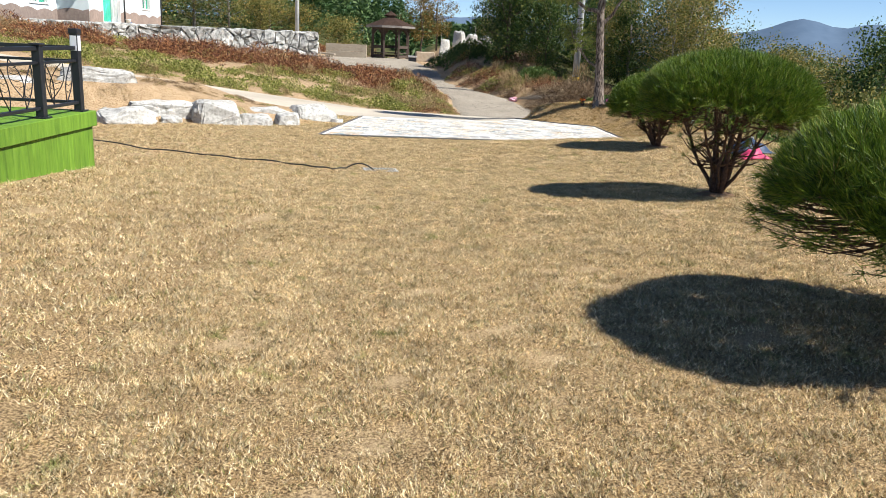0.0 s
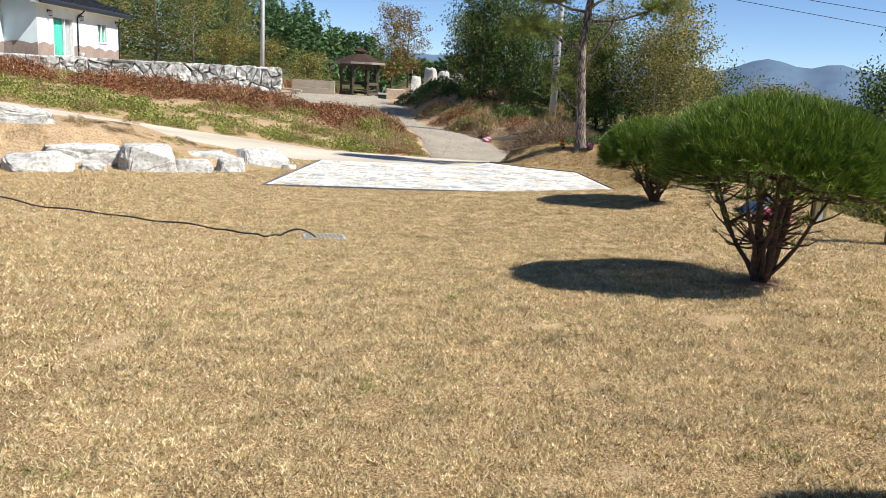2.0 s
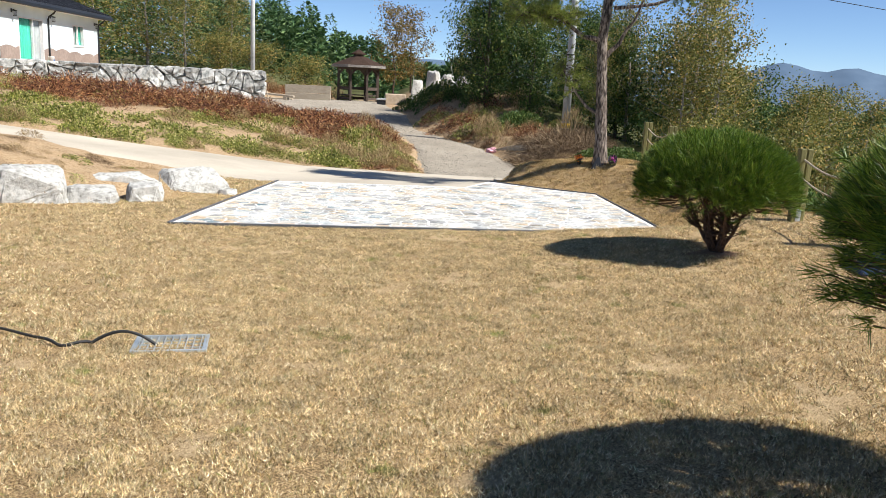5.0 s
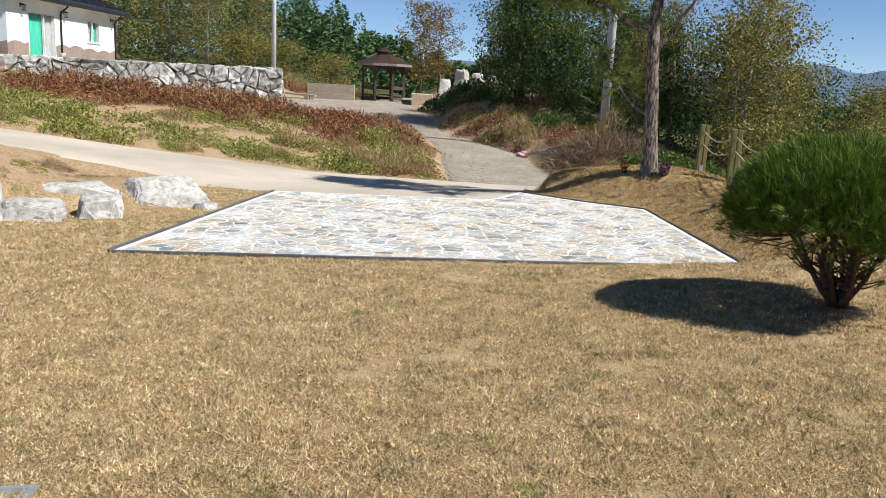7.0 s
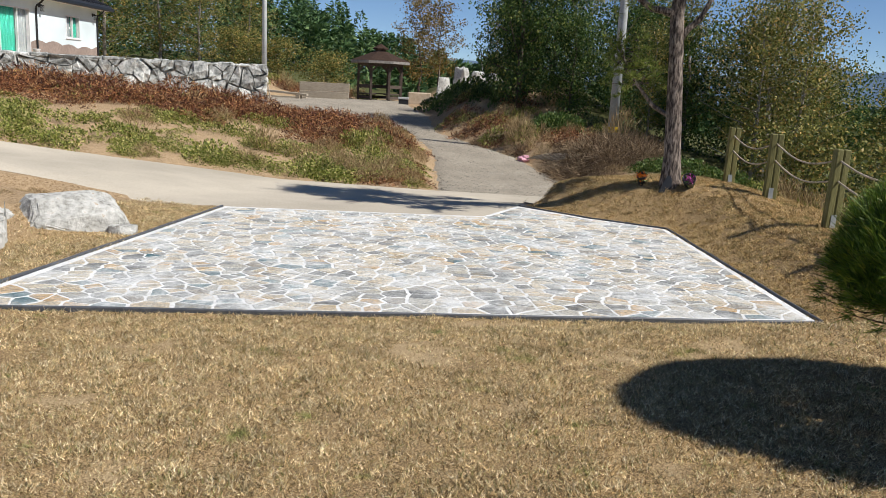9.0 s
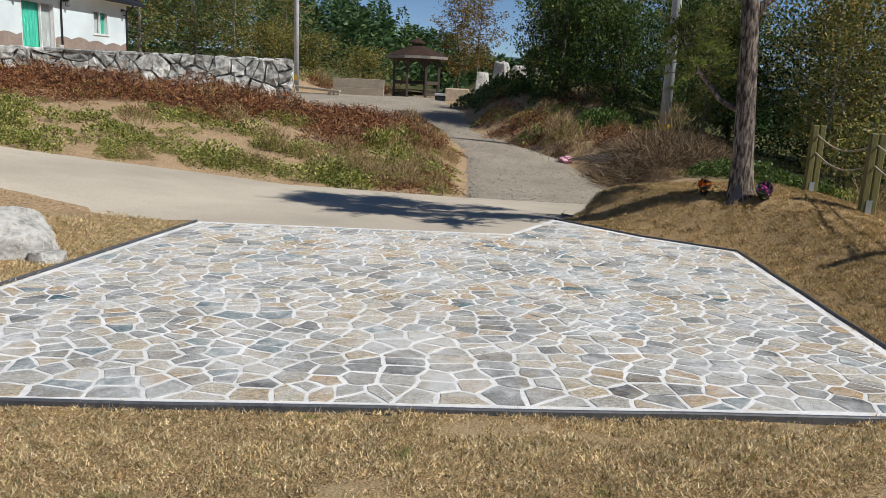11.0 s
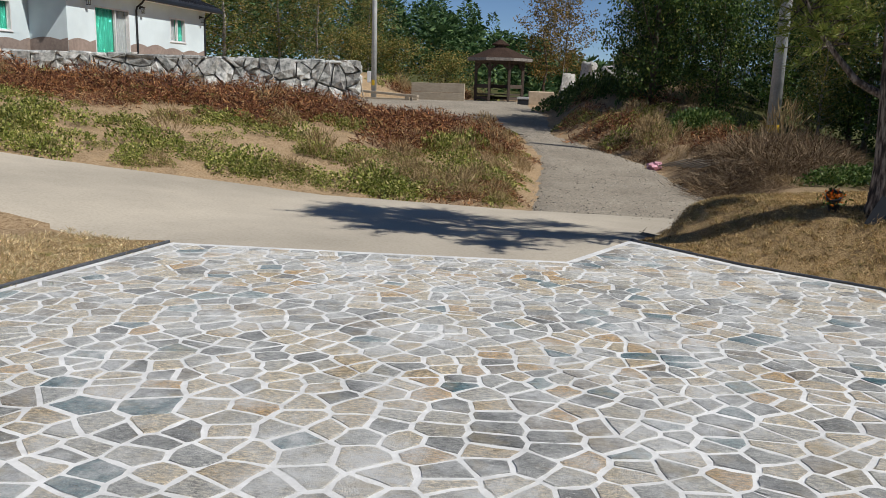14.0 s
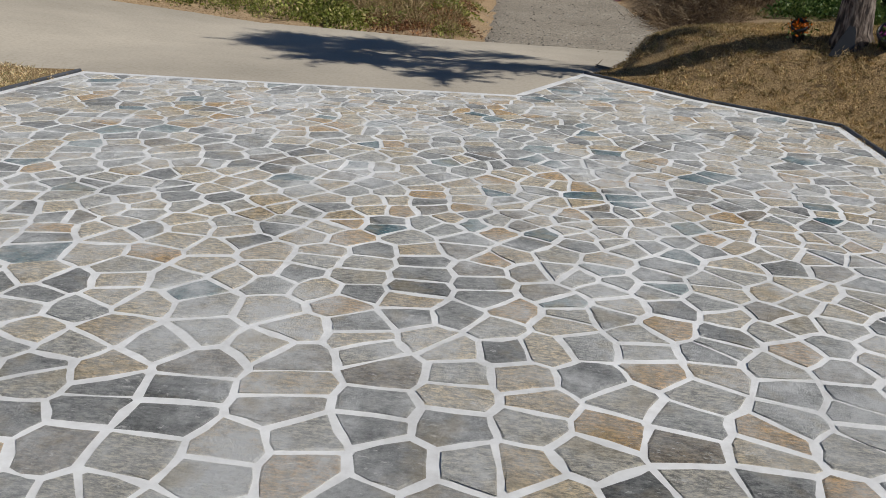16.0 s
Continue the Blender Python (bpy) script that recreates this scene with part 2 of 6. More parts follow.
def ground_z(x, y):
    x, y = np.asarray(x, float), np.asarray(y, float)
    lat = np.interp(y, [0, 10, 16, 21, 25, 29, 34, 44], [0.03, 0.045, 0.056, 0.062, 0.066, 0.07, 0.09, 0.1])
    right = np.log1p(np.exp(np.clip((x + 0.5) * 2, -40, 40))) / 2
    z = profile(y) + lat * np.minimum(right, 6.5)
    z = z + 0.34 * np.exp(-((x - 4.4) / 1.8) ** 4 - ((y - 26.5) / 1.9) ** 4)
    # the drop behind the rope fence
    z = z - 0.42 * np.maximum(x - 6.6, 0) * sstep(-40, 5, y) * (1 - 0.5 * sstep(30, 44, y)) + 0.39 * np.maximum(x - 22, 0) * (1 - 0.5 * sstep(30, 44, y))
    # soil bank between the boulders and the lane
    bank = (0.33 + 0.42 * sstep(-4.6, -7.2, x)) * sstep(0.2, 1.2, (y - 17.4) - 0.62 * (x + 8.5)) * sstep(-2.6, -4.2, x) * (1 - sstep(-3.0, -0.5, (y - 24.5) + 0.1 * x))
    z = z + bank + 0.05 * np.maximum(-x - 5, 0) * sstep(16, 20, y)
    # planted slope up to the stone wall
    far_y = np.interp(x, [p[0] for p in ROAD_FAR[::-1]], [p[1] for p in ROAD_FAR[::-1]])
    wall_y = np.interp(x, [-60, WALL_B.x, WALL_A.x, 0.0], [28.0, WALL_B.y, WALL_A.y, 46.0])
    wall_base = np.interp(x, [-60, -23.6, -17.4, -11.8, -7.4, -3, 0], [2.0, 1.35, 0.85, 0.35, 0.0, -0.5, -0.9])
    f = np.clip((y - far_y) / np.maximum(wall_y - far_y, 1), 0, 1)
    edge = road_z(x, far_y)
    slope = edge + (wall_base - edge) * (0.75 * f + 0.25 * np.sqrt(f)) + 0.12 * np.sin(f * 3.1)
    on = sstep(-0.1, 0.2, y - far_y) * (1 - sstep(-1.0, 1.2, x + 0.17 * (y - 34)))
    z = z * (1 - on) + slope * on
    # terrace behind the wall and the yard round the gazebo
    terrace = sstep(0.1, 0.5, y - wall_y) * sstep(-7.2, -8.0, x)
    z = z * (1 - terrace) + (1.5 - (1.4 - track_z(x, y)) * sstep(-15.5, -10.5, x)) * terrace
    rise = sstep(41, 50, y) * sstep(-0.5, 2.0, x + 0.1 * (y - 45)) * (1 - sstep(5, 9, x))
    z = z + 0.9 * rise
    # lane, track and paving are cut in level
    ir = inside(x, y, ROAD)
    dr = edge_dist(x, y, ROAD)
    wr = np.where(ir, 1.0, 1 - sstep(0.0, np.where((x > 1.5) & (y > 25.6), 0.3, 0.7), dr))
    z = z * (1 - wr) + (road_z(x, y) - 0.05 * ir) * wr
    it = inside(x, y, TRACK)
    wt = np.where(it, 1.0, 1 - sstep(0.0, 1.0, edge_dist(x, y, TRACK)))
    wt = wt * np.where(ir, 0, 1)
    z = z * (1 - wt) + (track_z(x, y) - 0.05 * it) * wt
    ip = inside(x, y, PAVING)
    wp = np.where(ip, 1.0, 1 - sstep(0.0, np.interp(y, [19, 23], [1.2, 1.15]), edge_dist(x, y, PAVING)))
    z = z * (1 - wp) + (paving_z(x, y) - 0.035 * ip) * wp
    # far country
    z = z + 3.0 * sstep(75, 160, y) * sstep(10, -60, x) - 14 * sstep(25, 90, x) * sstep(-100, 40, y) - 6 * sstep(200, 700, y)
    return z


def gz(x, y):
    return float(ground_z(np.array([x]), np.array([y]))[0])


def lawn_mask(x, y):
    """1 on turf, 0 on soil."""
    line = (y - 17.2) - 0.66 * (x + 8.5)
    m = 1 - sstep(-0.2, 0.5, line) * sstep(-3.3, -4.3, x)
    m = m * (1 - sstep(6.4, 7.2, x)) * (1 - sstep(27.6, 28.6, y - 0.55 * (x - 3)))
    return m


def bare(x, y):
    """1 where the turf is worn down to sandy soil."""
    q = noise.noise((x * 1.5, y * 1.9, 11.0)) + 0.55 * noise.noise((x * 4.3, y * 5.0, 4.0))
    return min(max((q - 0.40) / 0.30, 0.0), 0.8)


STRAW = [(0.0, (0.15, 0.095, 0.042)), (0.2, (0.44, 0.31, 0.145)), (0.5, (0.77, 0.59, 0.325)), (0.84, (0.97, 0.84, 0.58)), (0.95, (0.36, 0.34, 0.13)), (1.0, (0.20, 0.24, 0.07))]
M_SOIL_GROUND, n, l, p = nodes_of("turf_and_soil")
at = n.new("ShaderNodeAttribute")
at.attribute_name = "zone"
sep = n.new("ShaderNodeSeparateColor")
l.new(at.outputs["Color"], sep.inputs[0])
t1, t2, t3, t4 = noise_node(n, l, 95, 8, 0.75), noise_node(n, l, 3.0, 5), noise_node(n, l, 26, 10, 0.75), noise_node(n, l, 0.7, 4)
r1 = ramp(n, [(0.41, (0.075, 0.046, 0.022)), (0.5, (0.34, 0.23, 0.115)), (0.59, (0.68, 0.50, 0.27))])
l.new(t1.outputs[0], r1.inputs[0])
r1b = ramp(n, [(0.3, (0.75, 0.75, 0.75)), (0.7, (1.15, 1.13, 1.1))])
l.new(t2.outputs[0], r1b.inputs[0])
turf = mixc(n, l, r1.outputs[0], r1b.outputs[0], 0.8, "MULTIPLY")
r2 = ramp(n, [(0.36, (0.17, 0.11, 0.06)), (0.46, (0.36, 0.25, 0.145)), (0.56, (0.46, 0.335, 0.205)), (0.70, (0.54, 0.42, 0.28))])
l.new(t3.outputs[0], r2.inputs[0])
soil = mixc(n, l, r2.outputs[0], r1b.outputs[0], 0.8, "MULTIPLY")
r3 = ramp(n, [(0.3, (0.05, 0.06, 0.02)), (0.6, (0.10, 0.10, 0.04)), (0.8, (0.20, 0.15, 0.07))])
l.new(t4.outputs[0], r3.inputs[0])
c = mixc(n, l, soil, turf, sep.outputs[0])
r5 = ramp(n, [(0.38, (0.24, 0.16, 0.085)), (0.48, (0.48, 0.35, 0.20)), (0.62, (0.62, 0.48, 0.29))])
l.new(t1.outputs[0], r5.inputs[0])
c = mixc(n, l, c, r5.outputs[0], sep.outputs[2])
c = mixc(n, l, c, r3.outputs[0], sep.outputs[1])
l.new(c, p.inputs["Base Color"])
p.inputs["Roughness"].default_value = 0.95
p.inputs["Specular IOR Level"].default_value = 0.1
b = n.new("ShaderNodeBump")
b.inputs["Strength"].default_value, b.inputs["Distance"].default_value = 0.8, 0.03
l.new(t3.outputs[0], b.inputs["Height"])
l.new(b.outputs[0], p.inputs["Normal"])

M_CONCRETE = surf("lane_concrete", [(0.3, (0.45, 0.39, 0.305)), (0.5, (0.515, 0.455, 0.365)), (0.75, (0.56, 0.505, 0.41))], 30, 0.9, 0.12, big=0.12, spec=0.15)
M_GRAVEL = surf("gravel_track", [(0.3, (0.15, 0.13, 0.105)), (0.44, (0.30, 0.265, 0.215)), (0.56, (0.40, 0.345, 0.27)), (0.72, (0.55, 0.50, 0.42))], 26, 0.95, 0.9, big=0.2, bump_scale=45, spec=0.1)
M_GROUT = surf("white_grout", [(0.3, (0.70, 0.69, 0.67)), (0.55, (0.80, 0.795, 0.78)), (0.8, (0.86, 0.855, 0.84))], 18, 0.95, 0.35, bump_scale=90, spec=0.2)
M_EDGING = surf("dark_plastic_edging", [(0.3, (0.055, 0.06, 0.07)), (0.7, (0.11, 0.115, 0.125))], 20, 0.55, 0.1)
M_GRASS = foliage("dry_grass_blades", STRAW, 0.8, 0.25, patch=(3.2, 0.62, 0.74, (0.27, 0.30, 0.09)), spec=0.12, tone=(5.0, 0.72, 1.22))
SOD = [(p_, (c_[0] * 0.92, c_[1] * 0.84, c_[2] * 0.70)) for p_, c_ in STRAW]
M_SOD = foliage("brown_sod_blades", SOD, 0.85, 0.2, patch=(2.2, 0.58, 0.74, (0.20, 0.21, 0.07)), spec=0.1, tone=(5.0, 0.6, 1.2))

# ---- ground: one sheet to the horizon ----
xs = np.concatenate([[-1500, -700, -350, -180, -120], np.arange(-90, -30, 6), np.arange(-30, -12, 1.0), np.arange(-12, -3.5, 0.22), np.arange(-3.5, 4.5, 0.11), np.arange(4.5, 8.6, 0.22), np.arange(9, 30, 1.2), np.arange(32, 90, 8), [120, 200, 400, 800, 1500]])
ys = np.concatenate([[-900, -300, -120, -60, -30, -15], np.arange(-10, 2, 0.8), np.arange(2, 18.4, 0.11), np.arange(18.4, 34, 0.22), np.arange(34, 66, 0.6), np.arange(67, 120, 4), [130, 160, 200, 260, 350, 500, 900, 2500]])
gx, gy = np.meshgrid(xs, ys)
hz = ground_z(gx, gy)
near = (gx > -12) & (gx < 9) & (gy > 1) & (gy < 46)
flat = inside(gx, gy, PAVING) | inside(gx, gy, ROAD) | inside(gx, gy, TRACK)
rough_n = np.zeros_like(hz)
for j in range(gx.shape[0]):
    for i in range(gx.shape[1]):
        if near[j, i] and not flat[j, i]:
            a = noise.noise((gx[j, i] * 1.7, gy[j, i] * 1.7, 0.0)) * 0.5 + noise.noise((gx[j, i] * 4.5, gy[j, i] * 4.5, 3.0)) * 0.4
            rough_n[j, i] = a * (0.03 if gy[j, i] < 28.5 and gx[j, i] > -9 else 0.12)
hz = hz + rough_n
nx_, ny_ = len(xs), len(ys)
idx = np.arange(nx_ * ny_).reshape(ny_, nx_)
faces = np.stack([idx[:-1, :-1], idx[:-1, 1:], idx[1:, 1:], idx[1:, :-1]], axis=-1).reshape(-1, 4)
me = mesh_np("ground", np.stack([gx, gy, hz], axis=-1).reshape(-1, 3), faces, True)
zone = np.zeros((ny_, nx_, 4))
zone[..., 0] = lawn_mask(gx, gy)
zone[..., 1] = np.maximum(sstep(6.6, 7.6, gx), np.maximum(sstep(66, 76, gy), sstep(4.6, 6.0, gx) * sstep(30, 33, gy)))
zone[..., 1] = np.maximum(zone[..., 1], sstep(-30, -50, gx))
zone[..., 2] = np.vectorize(bare)(gx, gy) * near * zone[..., 0] * (gy < 19)
zone[..., 3] = 1
me.color_attributes.new("zone", "FLOAT_COLOR", "POINT").data.foreach_set("color", zone.ravel().astype(np.float32))
ground = tagged(part("ground", me, M_SOIL_GROUND), "sloping yard ground of dry turf and sandy soil", "ground", kind="structure")


def ribbon(name, left, right, zf, mat, label, category, lift=0.012, steps=10, cross=14, jag=0.05):
    """A sheet between two edge lines, with thickness at its rim."""
    def sample(line, m):
        pts = np.array(line)
        d = np.concatenate([[0], np.cumsum(np.hypot(*np.diff(pts, axis=0).T))])
        q = np.linspace(0, d[-1], m)
        return np.stack([np.interp(q, d, pts[:, 0]), np.interp(q, d, pts[:, 1])], axis=1)
    m = steps * 10
    a, b = sample(left, m), sample(right, m)
    rng = np.random.default_rng(5)
    a, b = a + rng.normal(size=a.shape) * jag, b + rng.normal(size=b.shape) * jag
    w = np.linspace(0, 1, cross)[None, :, None]
    g = a[:, None] * (1 - w) + b[:, None] * w
    z = zf(g[..., 0], g[..., 1]) + lift
    z[:, 0] -= 0.06
    z[:, -1] -= 0.06
    k = np.arange(m * cross).reshape(m, cross)
    f = np.stack([k[:-1, :-1], k[:-1, 1:], k[1:, 1:], k[1:, :-1]], axis=-1).reshape(-1, 4)
    me = mesh_np(name, np.concatenate([g, z[..., None]], axis=-1).reshape(-1, 3), f, True)
    return tagged(part(name, me, mat), label, category, kind="structure")


road = ribbon("road", ROAD_NEAR, ROAD_FAR, road_z, M_CONCRETE, "pale concrete lane crossing below the planted slope", "road", 0.012, 14, 16, 0.02)
track = ribbon("road_gravel", TRACK_L, TRACK_R, track_z, M_GRAVEL, "grey gravel track climbing to the gazebo yard", "road", 0.016, 14, 16, 0.06)

# ---- paving bed and edging ----
pave = new("pavement")
tagged(pave, "crazy paving of flat natural stones in white grout", "paving", kind="structure")
bed = Geo()
top = [(x, y, paving_z(x, y) + 0.0150) for x, y in PAVING]
low = [(x, y, paving_z(x, y) - 0.12) for x, y in PAVING]
k = len(PAVING)
bed.add(top + low, [tuple(range(k)), tuple(range(2 * k - 1, k - 1, -1))] + [(i, i + k, (i + 1) % k + k, (i + 1) % k) for i in range(k)])
part("grout_bed", bed, M_GROUT, pave)
for a, b in ((0, 1), (1, 2), (2, 3), (3, 4), (7, 0)):
    p0, p1 = Vector(PAVING[a]), Vector(PAVING[b])
    d = (p1 - p0).normalized()
    o = Vector((d.y, -d.x))
    e = Geo()
    vs = []
    for i in range(13):
        q = p0.lerp(p1, i / 12) + o * (0.012 + 0.008 * math.sin(i * 1.9 + a))
        z = float(paving_z(q.x, q.y))
        w = o * 0.028
        for r, h in ((0, -0.1), (0, 0.030), (0.2, 0.038), (0.8, 0.038), (1, 0.030), (1, -0.1)):
            vs.append((q.x + w.x * r, q.y + w.y * r, z + h))
    e.add(vs, [(i * 6 + j, i * 6 + 6 + j, i * 6 + 7 + j, i * 6 + 1 + j) for i in range(12) for j in range(5)] + [(0, 1, 2, 3, 4, 5), tuple(range(77, 71, -1))])
    part("edging_strip", e, M_EDGING, pave, "dark grey plastic edging")

# ---- pine shrubs on the lawn ----
M_BARK_SHRUB = surf("shrub_bark", [(0.3, (0.05, 0.03, 0.022)), (0.6, (0.13, 0.08, 0.055)), (0.8, (0.19, 0.125, 0.09))], 30, 0.9, 0.6)
M_NEEDLE = foliage("pine_needles", [(0.0, (0.02, 0.045, 0.008)), (0.4, (0.075, 0.15, 0.014)), (0.8, (0.20, 0.30, 0.028)), (0.96, (0.32, 0.38, 0.06)), (1.0, (0.30, 0.20, 0.08))], 0.45, 0.10, spec=0.35)
M_MULCH = surf("bare_soil_ring", [(0.3, (0.20, 0.11, 0.06)), (0.7, (0.36, 0.22, 0.12))], 40, 0.95, 0.8)


def pine_shrub(x, y, lean, radius, rim, top, seed, tufts=4600):
    rng = np.random.default_rng(seed)
    random.seed(seed)
    z0 = gz(x, y)
    ob = thing("pine_shrub", pose(x, y, z0), "rounded many-stemmed dwarf pine on the dry lawn", "shrub", "pine shrubs on the lawn")
    rim, top = rim - z0, top - z0
    # stems fan out from a low fork
    g = Geo()
    g.tube([(0, 0, -0.08), (0.02, 0, 0.06), (0, 0.01, 0.16)], [0.10, 0.075, 0.06], 9, 0.2)
    part("trunk", g, M_BARK_SHRUB, ob, smooth=True)
    m = 11
    tips = []
    for i in range(m):
        a = 2 * math.pi * (i + random.uniform(-0.3, 0.3)) / m
        r = radius * (0.25 if i % 3 == 0 else 0.62) * random.uniform(0.8, 1.15)
        tip = Vector((lean + r * math.cos(a), r * math.sin(a), rim + random.uniform(0.0, 0.28)))
        low = Vector((0.04 * math.cos(a), 0.04 * math.sin(a), 0.05))
        s = Geo()
        pts = []
        for k in range(7):
            w = k / 6
            q = low.lerp(tip, w) + Vector((0, 0, -0.10 * math.sin(w * 3.1)))
            pts.append(q + Vector((random.uniform(-1, 1), random.uniform(-1, 1), random.uniform(-1, 1))) * 0.022 * (0 < k))
        s.tube(pts, [0.038 * (1 - 0.72 * k / 6) * (1.25 if i % 3 == 0 else 0.6) for k in range(7)], 7, 0.15)
        for k in range(2, 7):
            for _ in range(4):
                b = random.uniform(0, 6.28)
                e = pts[k] + Vector((math.cos(b), math.sin(b), random.uniform(0.1, 1.0))) * random.uniform(0.15, 0.34) * radius
                mid = pts[k].lerp(e, 0.5) + Vector((0, 0, -0.02))
                s.tube([pts[k], mid, e], [0.011, 0.007, 0.003], 4)
                tips.append(e)
        part("stem", s, M_BARK_SHRUB, ob, smooth=True)
    # crown: tufts over a dome, denser and upright on top, hanging at the rim
    n = tufts
    u = rng.uniform(0, 2 * math.pi, n)
    w = rng.uniform(0, 1, n)
    cosphi = 1 - w * 1.10
    lump = 1 + 0.06 * np.sin(3 * u + seed) + 0.05 * np.sin(5 * u + 2 * seed)
    shell = rng.uniform(0.74, 1.0, n) ** 0.6
    sinphi = np.sqrt(np.clip(1 - cosphi ** 2, 0, 1))
    cx = lean + radius * lump * shell * sinphi * np.cos(u)
    cy = radius * lump * shell * sinphi * np.sin(u)
    rim = rim + 0.05 + 0.09 * np.sin(3 * u + 1.3 * seed) * np.cos(2 * u)
    cz = np.where(cosphi > 0, rim + (top - rim) * shell * np.maximum(cosphi, 0) ** 0.9 * lump ** 0.5, rim + 0.36 * (top - rim) * cosphi * 2.2 * rng.uniform(0.3, 1, n))
    cen = np.stack([cx, cy, cz - 0.04], axis=1)
    out = np.stack([sinphi * np.cos(u) * 0.8, sinphi * np.sin(u) * 0.8, np.where(cosphi > 0, 0.75 + cosphi, 0.45 + 0.5 * cosphi)], axis=1)
    out = unit(unit(out) + rng.normal(size=(n, 3)) * 0.22)
    per = 25
    base = np.repeat(cen, per, axis=0) + rng.normal(size=(n * per, 3)) * 0.012
    ax = unit(np.repeat(out, per, axis=0) + rng.normal(size=(n * per, 3)) * 0.42)
    v, f = blade_arrays(rng, base, ax, rng.uniform(0.07, 0.125, n * per), 0.0055)
    tw = Geo()
    sprays = []
    for k in range(260):
        a = rng.uniform(0, 2 * math.pi)
        r = radius * rng.uniform(0.86, 1.07)
        q = np.array([[lean + r * math.cos(a), r * math.sin(a), float(np.mean(rim)) + rng.uniform(-0.24, 0.06)]])
        b = np.repeat(q, 26, axis=0) + rng.normal(size=(26, 3)) * 0.012
        o = unit(np.array([[math.cos(a), math.sin(a), 0.1]]) + rng.normal(size=(26, 3)) * 0.45)
        sprays.append(blade_arrays(rng, b, o, rng.uniform(0.06, 0.11, 26), 0.005))
        tw.tube([(lean + 0.55 * r * math.cos(a), 0.55 * r * math.sin(a), q[0, 2] - 0.02), (lean + 0.8 * r * math.cos(a + 0.1), 0.8 * r * math.sin(a + 0.1), q[0, 2] - 0.03), tuple(q[0])], [0.006, 0.004, 0.002], 4)
    for q in tips:
        if rng.uniform() < 0.30:
            h = math.hypot(q.x - lean, q.y)
            if h < radius * 1.02:
                b = np.repeat(np.array([q]), 34, axis=0) + rng.normal(size=(34, 3)) * 0.012
                o = unit(np.array([[q.x - lean, q.y, 0.15]]) + rng.normal(size=(34, 3)) * 0.5)
                sprays.append(blade_arrays(rng, b, o, rng.uniform(0.05, 0.10, 34), 0.005))
    v, f = join_np([(v, f)] + sprays)
    part("crown", mesh_np("crown", v, f), M_NEEDLE, ob, "dense bright green needles")
    for i in range(0, n, 6):
        if cosphi[i] < 0.25:
            continue
        a, b = Vector(cen[i]), Vector(cen[i]) - Vector(out[i]) * 0.14
        tw.tube([b - Vector((b.x - lean, b.y, 0)) * 0.25 - Vector((0, 0, 0.1)), b, a], [0.005, 0.004, 0.0025], 4)
    part("branchwork", tw, M_BARK_SHRUB, ob)
    s = Geo()
    k = 20
    ring = [(0.34 * (1 + 0.25 * math.sin(i * 2.3 + seed)) * math.cos(6.283 * i / k), 0.3 * (1 + 0.25 * math.sin(i * 1.7)) * math.sin(6.283 * i / k)) for i in range(k)]
    s.add([(a, b, gz(x + a, y + b) - z0 - 0.01) for a, b in ring] + [(a * 0.4, b * 0.4, 0.035) for a, b in ring], [(i, (i + 1) % k, (i + 1) % k + k, i + k) for i in range(k)] + [tuple(range(k, 2 * k))])
    part("soil_ring", s, M_MULCH, ob, "bare reddish soil round the trunk", True)
    return ob


pine_shrub(2.66, 4.15, -0.06, 0.94, 0.74, 1.31, 3)
pine_shrub(3.10, 9.40, 0.02, 0.95, 0.90, 1.48, 4)
pine_shrub(4.00, 15.85, -0.06, 0.83, 0.40, 1.03, 5)

# ---- boulders along the left of the lawn ----
M_ROCK = surf("pale_granite", [(0.26, (0.16, 0.15, 0.13)), (0.38, (0.37, 0.36, 0.33)), (0.50, (0.50, 0.49, 0.455)), (0.62, (0.60, 0.585, 0.55)), (0.74, (0.40, 0.31, 0.21))], 13.0, 0.92, 1.0, bump_scale=20, vary=0.12, spec=0.2)


